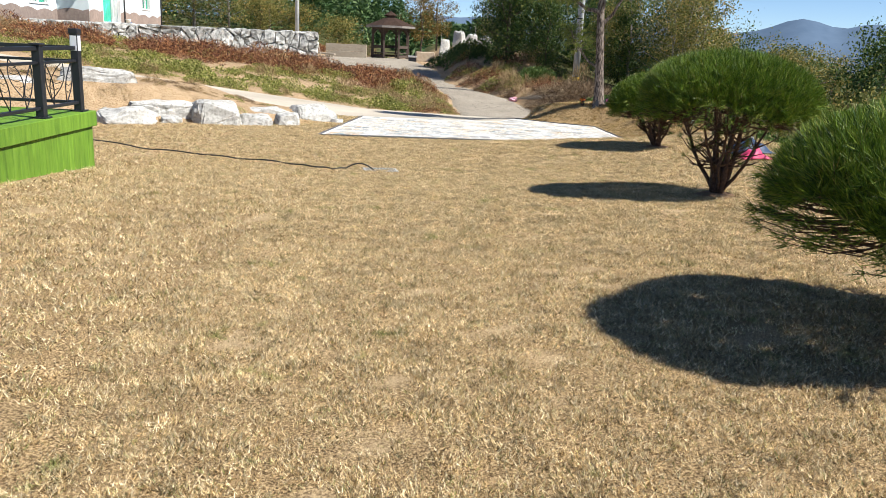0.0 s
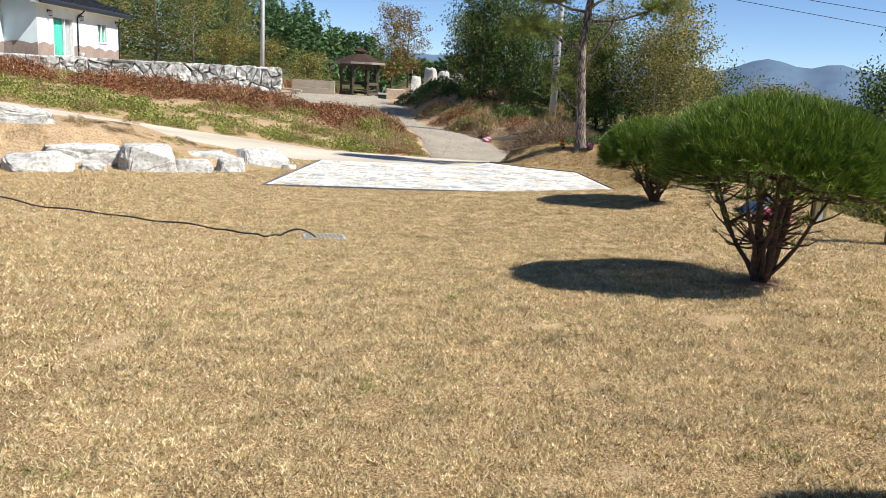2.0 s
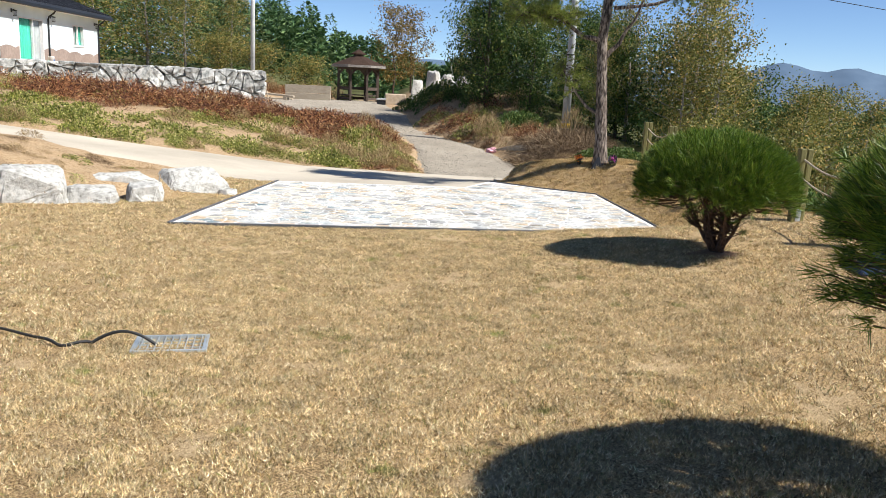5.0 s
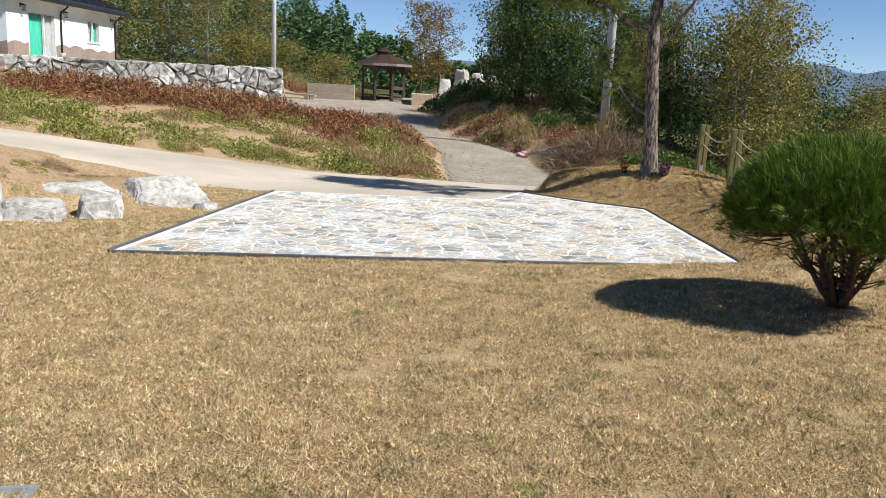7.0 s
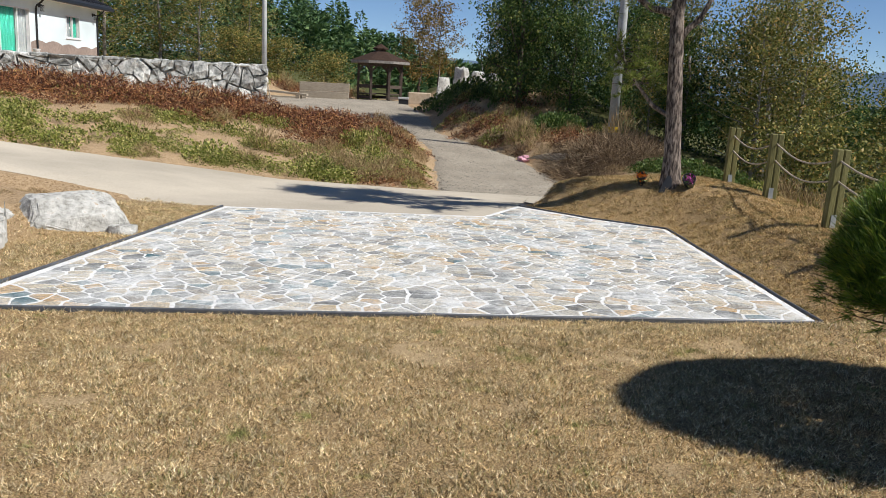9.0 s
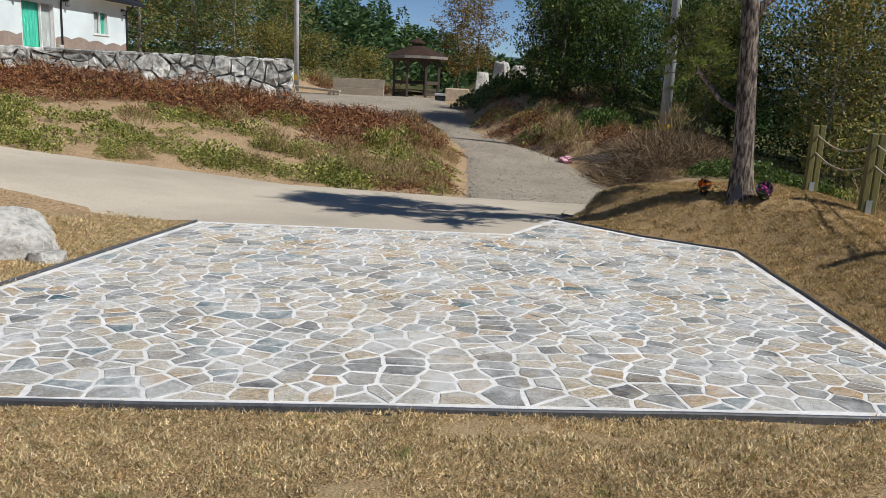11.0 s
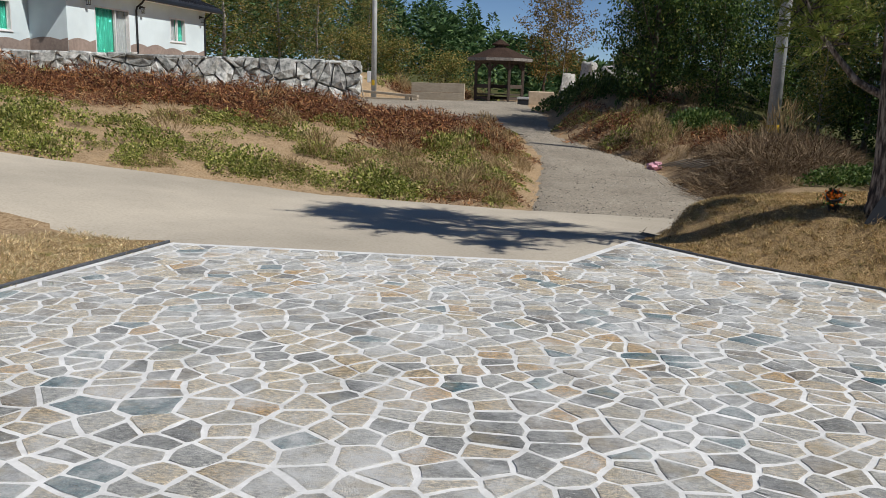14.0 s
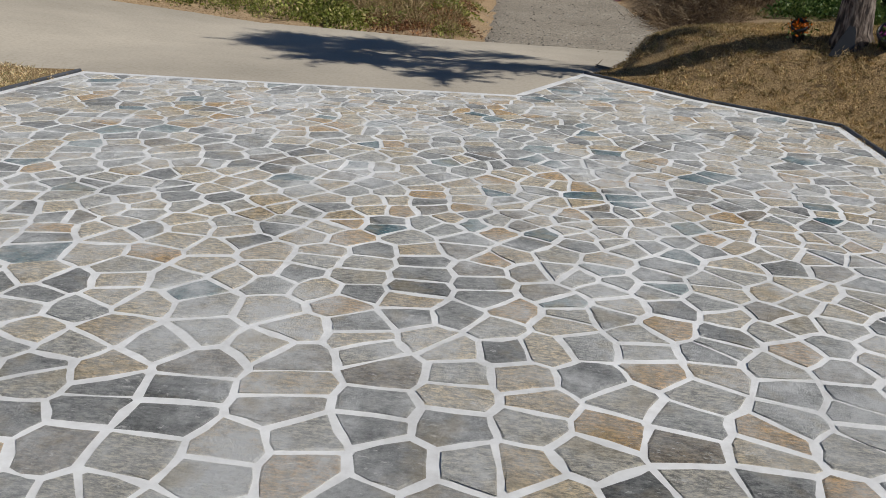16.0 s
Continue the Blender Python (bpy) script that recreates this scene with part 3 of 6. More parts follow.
def boulder(x, y, sx, sy, sz, turn, seed, lift=0.0, label="pale rough granite boulder set at the lawn's edge", group="boulders along the lawn", sharp=0.6, taper=0.12, rock=None):
    rng = np.random.default_rng(seed)
    bm = bmesh.new()
    pts = rng.uniform(-1, 1, (34, 3))
    pts /= np.maximum(np.abs(pts).max(axis=1, keepdims=True), 0.4) ** (sharp + 0.25)
    for q in pts:
        bm.verts.new(q * (0.5, 0.5, 0.5))
    r = bmesh.ops.convex_hull(bm, input=bm.verts)
    bmesh.ops.delete(bm, geom=[e for e in r["geom_interior"] if isinstance(e, bmesh.types.BMVert)], context="VERTS")
    bmesh.ops.bevel(bm, geom=list(bm.edges), offset=0.035, segments=1, affect="EDGES")
    bmesh.ops.triangulate(bm, faces=bm.faces)
    bmesh.ops.subdivide_edges(bm, edges=bm.edges, cuts=2, use_grid_fill=True)
    for v in bm.verts:
        d = noise.noise(v.co * 3 + Vector((seed, 0, 0))) * 0.07 + noise.noise(v.co * 9 + Vector((0, seed, 0))) * 0.035 + noise.noise(v.co * 21 + Vector((0, seed, 5))) * 0.02
        v.co += v.co.normalized() * d
        k = 1 - taper * (v.co.z + 0.5)
        v.co.x, v.co.y = v.co.x * k, v.co.y * k
        v.co = Vector((v.co.x * sx, v.co.y * sy, max(v.co.z, -0.4) * sz))
    me = bpy.data.meshes.new("boulder")
    bm.to_mesh(me)
    bm.free()
    low = min(v.co.z for v in me.vertices)
    ob = part("boulder", me, rock or M_ROCK)
    ob.matrix_world = pose(x, y, min(gz(x, y), gz(x, y - sy * 0.5), gz(x + 0.3 * sx, y - sy * 0.5)) - low - 0.16 * sz - 0.06 + lift, 0, 0, turn)
    return tagged(ob, label, "boulder", group)


for i, (x, y, sx, sy, sz, turn, lift) in enumerate((
        (-9.9, 18.3, 1.9, 1.1, 0.8, 14, -0.22), (-8.3, 19.3, 1.9, 1.0, 0.72, 25, 0.0), (-7.15, 18.15, 1.4, 0.85, 0.55, 28, 0), (-6.75, 19.4, 1.9, 1.0, 0.74, 30, 0.0),
        (-6.35, 18.75, 0.5, 0.5, 0.3, 20, 0), (-5.6, 19.5, 1.2, 1.05, 0.82, 26, 0), (-4.72, 19.75, 0.9, 0.65, 0.44, 20, 0), (-4.75, 20.9, 1.5, 0.7, 0.30, 30, 0.10),
        (-4.0, 20.2, 0.6, 0.6, 0.46, 25, 0), (-3.6, 21.45, 1.65, 0.9, 0.60, 32, 0.04), (-2.95, 21.4, 0.35, 0.3, 0.22, 0, 0), (-8.6, 17.3, 1.1, 0.8, 0.4, 20, 0))):
    boulder(x, y, sx, sy, sz, turn, 20 + i, lift, taper=0.42 if i == 9 else 0.12)

# ---- stone retaining wall ----
M_WALLSTONE = surf("quarry_stone", [(0.30, (0.10, 0.105, 0.10)), (0.40, (0.31, 0.32, 0.305)), (0.50, (0.48, 0.485, 0.46)), (0.60, (0.68, 0.68, 0.65)), (0.72, (0.36, 0.33, 0.28))], 5.5, 0.9, 1.0, bump_scale=16, vary=0.45, spec=0.2)
M_MORTAR = surf("wall_backing", [(0.35, (0.07, 0.07, 0.066)), (0.5, (0.20, 0.20, 0.19)), (0.65, (0.50, 0.49, 0.46))], 3.5, 0.95, 0.6)
wall_dir = (WALL_B - WALL_A).normalized()
wall_len = (WALL_B - WALL_A).length
# columns: along the wall, outward to the viewer, down; heights are measured from the top
W_TOP = 1.58
stone_wall = new("wall_stone")
stone_wall.matrix_world = Matrix(((wall_dir.x, -wall_dir.y, 0, WALL_A.x), (wall_dir.y, wall_dir.x, 0, WALL_A.y), (0, 0, 1, 0), (0, 0, 0, 1)))
tagged(stone_wall, "rough grey quarry-stone retaining wall with pale joints", "stone wall", kind="structure")
g = Geo()
g.box(0.05, -0.75, -0.9, wall_len, 0.0 - 0.06, W_TOP - 0.06)
part("wall_core", g, M_MORTAR, stone_wall)
random.seed(8)
rng = np.random.default_rng(8)
outline = [(-0.05, -0.35), (wall_len, -0.35 + 0.9), (wall_len, W_TOP), (-0.05, W_TOP)]
sites = scatter_sites(rng, outline, 0.70, 1.3, 0.28, 1.5)
for cell in voronoi(sites, outline, 0.035):
    if not cell or len(cell) < 3:
        continue
    c = np.mean(cell, axis=0)
    cell = [q for i, a in enumerate(cell) for q in (a, ((a[0] + cell[(i + 1) % len(cell)][0]) / 2 + random.uniform(-0.03, 0.03), (a[1] + cell[(i + 1) % len(cell)][1]) / 2 + random.uniform(-0.03, 0.03)))]
    vs, fs = [], []
    k = len(cell)
    for s, d in ((1.0, -0.22), (0.98, 0.04), (0.90, 0.075)):
        for q in cell:
            u, z = c[0] + (q[0] - c[0]) * s, c[1] + (q[1] - c[1]) * s
            vs.append((u + random.uniform(-1, 1) * 0.03, d + random.uniform(-0.06, 0.06), z + random.uniform(-1, 1) * 0.03))
    vs.append((c[0] + random.uniform(-0.1, 0.1), 0.075 + random.uniform(0, 0.05), c[1] + random.uniform(-0.08, 0.08)))
    for a in range(2):
        fs += [(a * k + i, a * k + (i + 1) % k, a * k + k + (i + 1) % k, a * k + k + i) for i in range(k)]
    fs += [(2 * k + i, 2 * k + (i + 1) % k, 3 * k) for i in range(k)]
    part("stone", Geo().add(vs, fs), M_WALLSTONE, stone_wall)
# cap stones and the return at the open end
for i in range(int(wall_len / 0.62)):
    u = i * 0.62
    g = Geo().box(u + 0.01, -0.72, W_TOP - 0.13, u + 0.60, 0.07 + random.uniform(-0.05, 0.04), W_TOP + random.uniform(-0.03, 0.04), bev=0.04)
    part("cap_stone", g, M_WALLSTONE, stone_wall)
for i in range(5):
    for j in range(2):
        g = Geo().box(-0.12 + random.uniform(-0.03, 0.05), -0.74 + j * 0.36, -0.4 + i * 0.38, 0.2, -0.40 + j * 0.36, -0.04 + i * 0.38, bev=0.06)
        part("end_stone", g, M_WALLSTONE, stone_wall)

# ---- house behind the wall ----
M_WHITE = surf("white_render", [(0.3, (0.70, 0.80, 0.83)), (0.7, (0.75, 0.85, 0.875))], 2.0, 0.9, 0.1, spec=0.2)
M_BROWNBASE = surf("brown_painted_base", [(0.3, (0.27, 0.21, 0.18)), (0.7, (0.36, 0.29, 0.25))], 7, 0.9, 0.1, spec=0.2)
M_ROOF = surf("dark_roof_sheet", [(0.3, (0.035, 0.037, 0.045)), (0.7, (0.06, 0.062, 0.072))], 5, 0.45, 0.05, metal=0.3)
M_FRAME = plain("white_frame", (0.80, 0.80, 0.80), 0.4)
M_CURTAIN = surf("green_curtain", [(0.3, (0.015, 0.25, 0.17)), (0.7, (0.03, 0.36, 0.25))], 4, 0.8, 0.3, stretch=(8, 8, 0.3))
M_DARK = plain("dark_metal", (0.03, 0.032, 0.036), 0.45, 0.4)
M_SCREEN = plain("grey_net_curtain", (0.30, 0.33, 0.33), 0.7)
M_GLASS, n, l, p = nodes_of("window_glass")
p.inputs["Base Color"].default_value = (1, 1, 1, 1)
p.inputs["Transmission Weight"].default_value, p.inputs["Roughness"].default_value, p.inputs["IOR"].default_value = 1.0, 0.02, 1.1

house = thing("house", pose(-20.45, 47.2, 1.5), "white single-storey house with brown painted base and dark roof", "house")
# facade runs along y; openings go through it: door 1.85..4.45, window 8.0..9.5
FZ = 2.9


def wall_block(x0, y0, z0, x1, y1, z1):
    part("wall", Geo().box(x0, y0, z0, x1, y1, z1), M_WHITE, house)


for y0, y1, z0, z1 in ((0, 1.85, 0, FZ), (1.85, 4.45, 2.24, FZ), (4.45, 8.0, 0, FZ), (8.0, 9.5, 0, 1.06), (8.0, 9.5, 2.24, FZ), (9.5, 11.65, 0, FZ)):
    wall_block(-0.22, y0, z0, 0, y1, z1)
wall_block(-8, 11.43, 0, -0.22, 11.65, FZ)
wall_block(-1.8, 0, 0, -0.22, 0.22, FZ)
for y0, y1, z0, z1 in ((-0.0, -1.0, 0, FZ), (-1.0, -3.0, 0, 0.95), (-1.0, -3.0, 2.15, FZ), (-3.0, -7.0, 0, FZ)):
    wall_block(-2.02, y1, z0, -1.8, y0, z1)
wall_block(-8, -7.0, 0, -2.02, -6.78, FZ)


def wave_band(pts_fn, length, name="base_band"):
    """Painted base with a wavy upper edge, 4 mm proud."""
    m = 60
    vs = []
    for i in range(m + 1):
        s = length * i / m
        h = 0.62 + 0.14 * abs(math.sin(s * 1.9 + 0.4)) + 0.07 * math.sin(s * 0.9)
        for d in (0.0, 0.006):
            for z in (0.0, h):
                vs.append(pts_fn(s, d, z))
    fs = []
    for i in range(m):
        a = i * 4
        fs += [(a + 2, a + 6, a + 7, a + 3), (a + 1, a + 3, a + 7, a + 5)]
    part(name, Geo().add(vs, fs), M_BROWNBASE, house, "brown painted base with wavy edge")


wave_band(lambda s, d, z: (d, 0 + s, z), 1.85)
wave_band(lambda s, d, z: (d, 4.45 + s, z), 7.2)
wave_band(lambda s, d, z: (-1.8 + s, -d, z), 1.8)
wave_band(lambda s, d, z: (-1.8 + d, -7 + s, z), 7.0)


def window_unit(name, y0, y1, z0, z1, x, split=0.5, curtain_first=False):
    w = new(name)
    w.parent = house
    f = 0.06
    fr = Geo()
    for a in ((y0, y0 + f, z0, z1), (y1 - f, y1, z0, z1), (y0 + f, y1 - f, z0, z0 + f), (y0 + f, y1 - f, z1 - f, z1)):
        fr.box(x - 0.16, a[0], a[2], x + 0.015, a[1], a[3])
    ym = y0 + (y1 - y0) * split
    fr.box(x - 0.12, ym - 0.035, z0 + f, x - 0.02, ym + 0.035, z1 - f)
    part("window_frame", fr, M_FRAME, w, "white frame")
    for a, b in ((y0 + f, ym - 0.035), (ym + 0.035, y1 - f)):
        pane = part("pane", Geo().box(x - 0.085, a, z0 + f, x - 0.075, b, z1 - f), M_GLASS, w)
        pane.visible_shadow = False
    for k, (a, b) in enumerate(((y0 + f, ym), (ym, y1 - f))):
        green = (k == 0) == curtain_first
        c = Geo()
        m = 24
        vs = []
        for i in range(m + 1):
            s = a + (b - a) * i / m
            d = x - 0.19 + 0.018 * math.sin(i * 1.7)
            vs += [(d, s, z0 + 0.02), (d, s, z1 - 0.02)]
        c.add(vs, [(2 * i, 2 * i + 2, 2 * i + 3, 2 * i + 1) for i in range(m)])
        part("curtain", c, M_CURTAIN if green else M_SCREEN, w, "green curtain" if green else "pale net curtain")
    part("window_sill", Geo().box(x - 0.1, y0 - 0.05, z0 - 0.05, x + 0.05, y1 + 0.05, z0, bev=0.01), M_FRAME, w)


window_unit("sliding_door", 1.85, 4.45, 0.1, 2.24, 0.0, 0.6, True)
window_unit("window", 8.0, 9.5, 1.06, 2.24, 0.0)
window_unit("window", -3.0, -1.0, 0.95, 2.15, -1.8)
part("floor_slab", Geo().box(-8, -7, -0.4, 0.03, 11.65, 0.0), M_CONCRETE, house)
part("inner_wall", Geo().box(-4.4, -6.7, 0.0, -4.2, 11.4, FZ), M_WHITE, house)
# roof: low gable along y with a deep fascia and standing seams
roof = Geo()
rx0, rx1, rz, ridge_x, ridge_z = -8.7, 0.5, FZ - 0.05, -4.0, FZ + 1.55
for ya, yb, ex in ((-0.7, 12.5, rx1), (-7.7, -0.7, rx1 - 1.8)):
    kz = rz
    roof.add([(ex, ya, kz), (ex, yb, kz), (ridge_x, yb, ridge_z), (ridge_x, ya, ridge_z), (rx0, ya, rz), (rx0, yb, rz),
              (ex, ya, kz + 0.2), (ex, yb, kz + 0.2), (ridge_x, yb, ridge_z + 0.2), (ridge_x, ya, ridge_z + 0.2), (rx0, ya, rz + 0.2), (rx0, yb, rz + 0.2)],
             [(6, 7, 8, 9), (9, 8, 11, 10), (0, 1, 7, 6), (4, 10, 11, 5), (1, 2, 8, 7), (2, 5, 11, 8), (0, 6, 9, 3), (3, 9, 10, 4)])
rf = part("roof", roof, M_ROOF, house, "dark standing-seam roof")
seams = Geo()
slope_len = math.hypot(rx1 - ridge_x, ridge_z - rz)
ang = math.degrees(math.atan2(ridge_z - rz, rx1 - ridge_x))
for i in range(45):
    y = -0.5 + i * 0.29
    seams.box(-slope_len, y - 0.015, 0.0, 0, y + 0.015, 0.045, pose(rx1, 0, rz + 0.2, 0, ang, 0))
part("seams", seams, M_ROOF, rf)
part("soffit", Geo().box(0.0, -0.7, FZ - 0.12, rx1 - 0.03, 12.4, FZ - 0.07), M_FRAME, house, "white soffit")
part("soffit", Geo().box(-1.8, -7.6, FZ - 0.12, rx1 - 1.83, -0.7, FZ - 0.07), M_FRAME, house, "white soffit")
part("gutter", Geo().box(rx1 - 0.02, -0.75, FZ - 0.14, rx1 + 0.12, 12.55, FZ + 0.06, bev=0.03), M_DARK, house, "dark gutter")
for y in (4.98, 11.5):
    g = Geo().tube([(rx1, y, FZ - 0.1), (0.35, y, FZ - 0.28), (0.1, y, FZ - 0.45), (0.06, y, FZ - 0.6), (0.06, y, 0.05)], [0.045] * 5, 8)
    part("downpipe", g, M_DARK, house, "dark downpipe")
for y in (1.25, 5.35, 11.05):
    g = Geo().box(0.0, y - 0.05, 2.38, 0.03, y + 0.05, 2.56).box(0.03, y - 0.015, 2.5, 0.16, y + 0.015, 2.53)
    g.box(0.10, y - 0.07, 2.2, 0.24, y + 0.07, 2.23).box(0.08, y - 0.09, 2.44, 0.26, y + 0.09, 2.49, bev=0.02)
    for a in (-1, 1):
        for b in (0.11, 0.22):
            g.box(b, y + a * 0.055, 2.23, b + 0.015, y + a * 0.055 + 0.012, 2.44)
    lamp = part("wall_lantern", g, M_DARK, house, "black lantern")
part("dish_mount", Geo().tube([(-1.4, 8.9, FZ + 0.7), (-1.4, 8.9, FZ + 1.3)], [0.02, 0.02], 6), M_DARK, house)
g = Geo()
for i in range(5):
    for j in range(16):
        a = 6.283 * j / 16
        r = 0.07 * i
        g.v.append((-1.4 + r * r * 0.9 + 0.02, 8.9 + r * math.cos(a), FZ + 1.3 + r * math.sin(a)))
g.f = [(i * 16 + j, i * 16 + (j + 1) % 16, i * 16 + 16 + (j + 1) % 16, i * 16 + 16 + j) for i in range(4) for j in range(16)]
part("satellite_dish", g, M_FRAME, house, "white dish")

bucket = thing("bucket", pose(-19.5, 50.4, 1.5), "white plastic bucket with blue print on the terrace", "bucket")
g = Geo().tube([(0, 0, 0), (0, 0, 0.30), (0, 0, 0.33), (0, 0, 0.35)], [0.13, 0.155, 0.168, 0.168], 16)
part("body", g, M_FRAME, bucket, smooth=True)
part("print", Geo().box(0.145, -0.06, 0.1, 0.152, 0.06, 0.2), plain("blue_print", (0.1, 0.25, 0.6)), bucket, "blue print")
# ---- gazebo ----
M_TIMBER = surf("weathered_timber", [(0.3, (0.045, 0.032, 0.025)), (0.6, (0.10, 0.072, 0.055)), (0.8, (0.17, 0.125, 0.10))], 10, 0.85, 0.4, stretch=(6, 6, 0.6))
M_SHINGLE = surf("brown_shingle", [(0.3, (0.030, 0.019, 0.014)), (0.7, (0.075, 0.046, 0.034))], 25, 0.95, 0.5, spec=0.15)
M_GREYWOOD = surf("grey_weathered_wood", [(0.3, (0.16, 0.14, 0.12)), (0.7, (0.33, 0.30, 0.27))], 9, 0.85, 0.3)
M_PALETIMBER = surf("pale_timber", [(0.3, (0.33, 0.27, 0.20)), (0.7, (0.50, 0.43, 0.33))], 9, 0.85, 0.3, stretch=(0.6, 6, 6))
gzb = thing("gazebo", pose(-4.7, 63.0, gz(-4.7, 63.0), 0, 0, 8), "brown octagonal timber gazebo with shingle roof and benches", "gazebo")
R = 1.42
corner = [(R * math.cos(math.pi / 8 + i * math.pi / 4), R * math.sin(math.pi / 8 + i * math.pi / 4)) for i in range(8)]
for cx, cy in corner:
    part("post", Geo().box(cx - 0.07, cy - 0.07, 0, cx + 0.07, cy + 0.07, 2.3, bev=0.012), M_TIMBER, gzb)
for i in range(8):
    (ax, ay), (bx, by) = corner[i], corner[(i + 1) % 8]
    mid, L = Vector(((ax + bx) / 2, (ay + by) / 2, 0)), math.hypot(bx - ax, by - ay)
    turn = math.degrees(math.atan2(by - ay, bx - ax))
    m = pose(mid.x, mid.y, 0, 0, 0, turn)
    part("beam", Geo().box(-L / 2, -0.05, 2.12, L / 2, 0.05, 2.3, m), M_TIMBER, gzb)
    for s in (-1, 1):
        br = pose(mid.x, mid.y, 0, 0, 0, turn) @ pose(s * (L / 2 - 0.2), 0, 1.97, 0, s * 45, 0)
        part("brace", Geo().box(-0.22, -0.035, -0.05, 0.22, 0.035, 0.05, br), M_TIMBER, gzb)
    if i != 5:
        part("bench", Geo().box(-L / 2, 0.05, 0.40, L / 2, 0.45, 0.46, m, 0.01), M_TIMBER, gzb)
        part("back_rail", Geo().box(-L / 2, -0.03, 0.78, L / 2, 0.03, 0.98, m, 0.01), M_TIMBER, gzb)
        part("skirt", Geo().box(-L / 2, -0.03, 0.14, L / 2, 0.03, 0.3, m, 0.01), M_TIMBER, gzb)


def octa_roof(r0, z0, r1, z1, thick):
    g = Geo()
    for r, z in ((r0, z0 - thick), (r0, z0), (r1, z1)):
        for i in range(8):
            a = math.pi / 8 + i * math.pi / 4
            g.v.append((r * math.cos(a), r * math.sin(a), z))
    g.f = [(k * 8 + i, k * 8 + (i + 1) % 8, k * 8 + 8 + (i + 1) % 8, k * 8 + 8 + i) for k in range(2) for i in range(8)] + [tuple(range(7, -1, -1)), tuple(range(16, 24))]
    return g


roof_g = part("roof", octa_roof(1.92, 2.42, 0.42, 3.0, 0.0), M_SHINGLE, gzb, "brown shingle roof")
part("fascia", octa_roof(1.94, 2.41, 1.93, 2.412, 0.15), M_GREYWOOD, roof_g, "pale grey fascia boards")
part("cupola_wall", octa_roof(0.34, 3.14, 0.34, 3.16, 0.2), M_TIMBER, roof_g)
part("cupola_roof", octa_roof(0.52, 3.18, 0.05, 3.46, 0.06), M_SHINGLE, roof_g)

# timber planter boards, long plank, stone blocks, small crate beside the gazebo
pl = thing("board_barrier", pose(-7.7, 60.6, gz(-7.7, 60.6), 0, 0, -4), "low pale plywood board barrier on the gravel yard", "barrier")
part("board", Geo().box(-1.5, -0.06, 0.0, 1.5, 0.06, 0.47, bev=0.012), M_PALETIMBER, pl)
part("board", Geo().box(-1.5, -0.05, 0.48, 1.5, 0.07, 0.98, bev=0.012), M_PALETIMBER, pl)
for i, (x, y, L, z, turn, sl) in enumerate(((-10.6, 58.2, 5.2, 0.36, -14, 3.0), (-10.0, 58.9, 3.4, 0.02, -10, 0))):
    ob = thing("plank", pose(x, y, gz(x, y) + z, 0, sl, turn), "long pale timber plank lying on the gravel yard", "plank", "planks on the yard")
    part("beam", Geo().box(-L / 2, -0.12, 0, L / 2, 0.12, 0.12, bev=0.015), M_PALETIMBER, ob)
    for s in (-0.4, 0.4):
        part("block", Geo().box(s * L - 0.12, -0.2, -0.36 if z > 0.1 else -0.02, s * L + 0.12, 0.2, 0.0), M_PALETIMBER, ob)
blk = thing("stone_block", pose(-1.9, 58.5, gz(-1.9, 58.5) - 0.1, 0, 0, 6), "tan sawn stone block at the yard's edge", "stone block")
part("body", Geo().box(-0.65, -0.4, 0, 0.65, 0.4, 0.75, bev=0.05), surf("tan_stone", [(0.3, (0.42, 0.32, 0.22)), (0.7, (0.55, 0.44, 0.32))], 6, 0.9, 0.5), blk)
crate = thing("crate", pose(-2.75, 58.2, gz(-2.75, 58.2)), "dark plastic crate with a pale rim beside the gazebo", "crate")
part("body", Geo().box(-0.27, -0.2, 0, 0.27, 0.2, 0.3, bev=0.02), M_DARK, crate)
part("rim", Geo().box(-0.3, -0.23, 0.3, 0.3, 0.23, 0.42, bev=0.015), surf("pale_rim", [(0.3, (0.35, 0.35, 0.35)), (0.7, (0.6, 0.6, 0.6))], 30, 0.7), crate, "pale rim")
for i, (x, y, sx, sy, sz, t) in enumerate(((-0.55, 57.6, 0.85, 0.6, 1.55, 15), (0.45, 58.2, 1.3, 0.8, 1.6, 70), (1.3, 58.6, 1.1, 0.9, 1.25, 10), (2.3, 58.8, 1.2, 0.8, 1.0, 30))):
    boulder(x, y, sx, sy, sz, t, 60 + i, 0.05, "tall white quarry boulder beside the gravel yard", "white boulders by the yard", 0.3)

# ---- utility poles ----
M_POLE = surf("pole_concrete", [(0.3, (0.42, 0.43, 0.43)), (0.7, (0.56, 0.57, 0.57))], 20, 0.85, 0.2)
M_YELLOW = plain("yellow_band", (0.65, 0.42, 0.02), 0.6)
up = thing("utility_pole", pose(5.98, 40.0, gz(5.98, 40) - 0.2), "pale concrete utility pole with yellow and black base band", "utility pole")
part("shaft", Geo().tube([(0, 0, 0), (0.02, 0, 5), (0.06, 0, 11)], [0.17, 0.14, 0.10], 18), M_POLE, up, smooth=True)
part("band", Geo().tube([(0, 0, 0.42), (0, 0, 0.62)], [0.176, 0.175], 18), M_YELLOW, up, "yellow band")
part("dark_band", Geo().tube([(0, 0, 0.0), (0, 0, 0.40)], [0.178, 0.176], 18), plain("black_band", (0.03, 0.03, 0.03), 0.7), up, "black band")
for z, s in ((2.35, 1), (3.1, -1), (3.55, 1), (4.3, -1), (5.0, 1)):
    part("step_bolt", Geo().tube([(0, 0, z), (s * 0.30, 0.02, z)], [0.011, 0.011], 6), M_DARK, up)
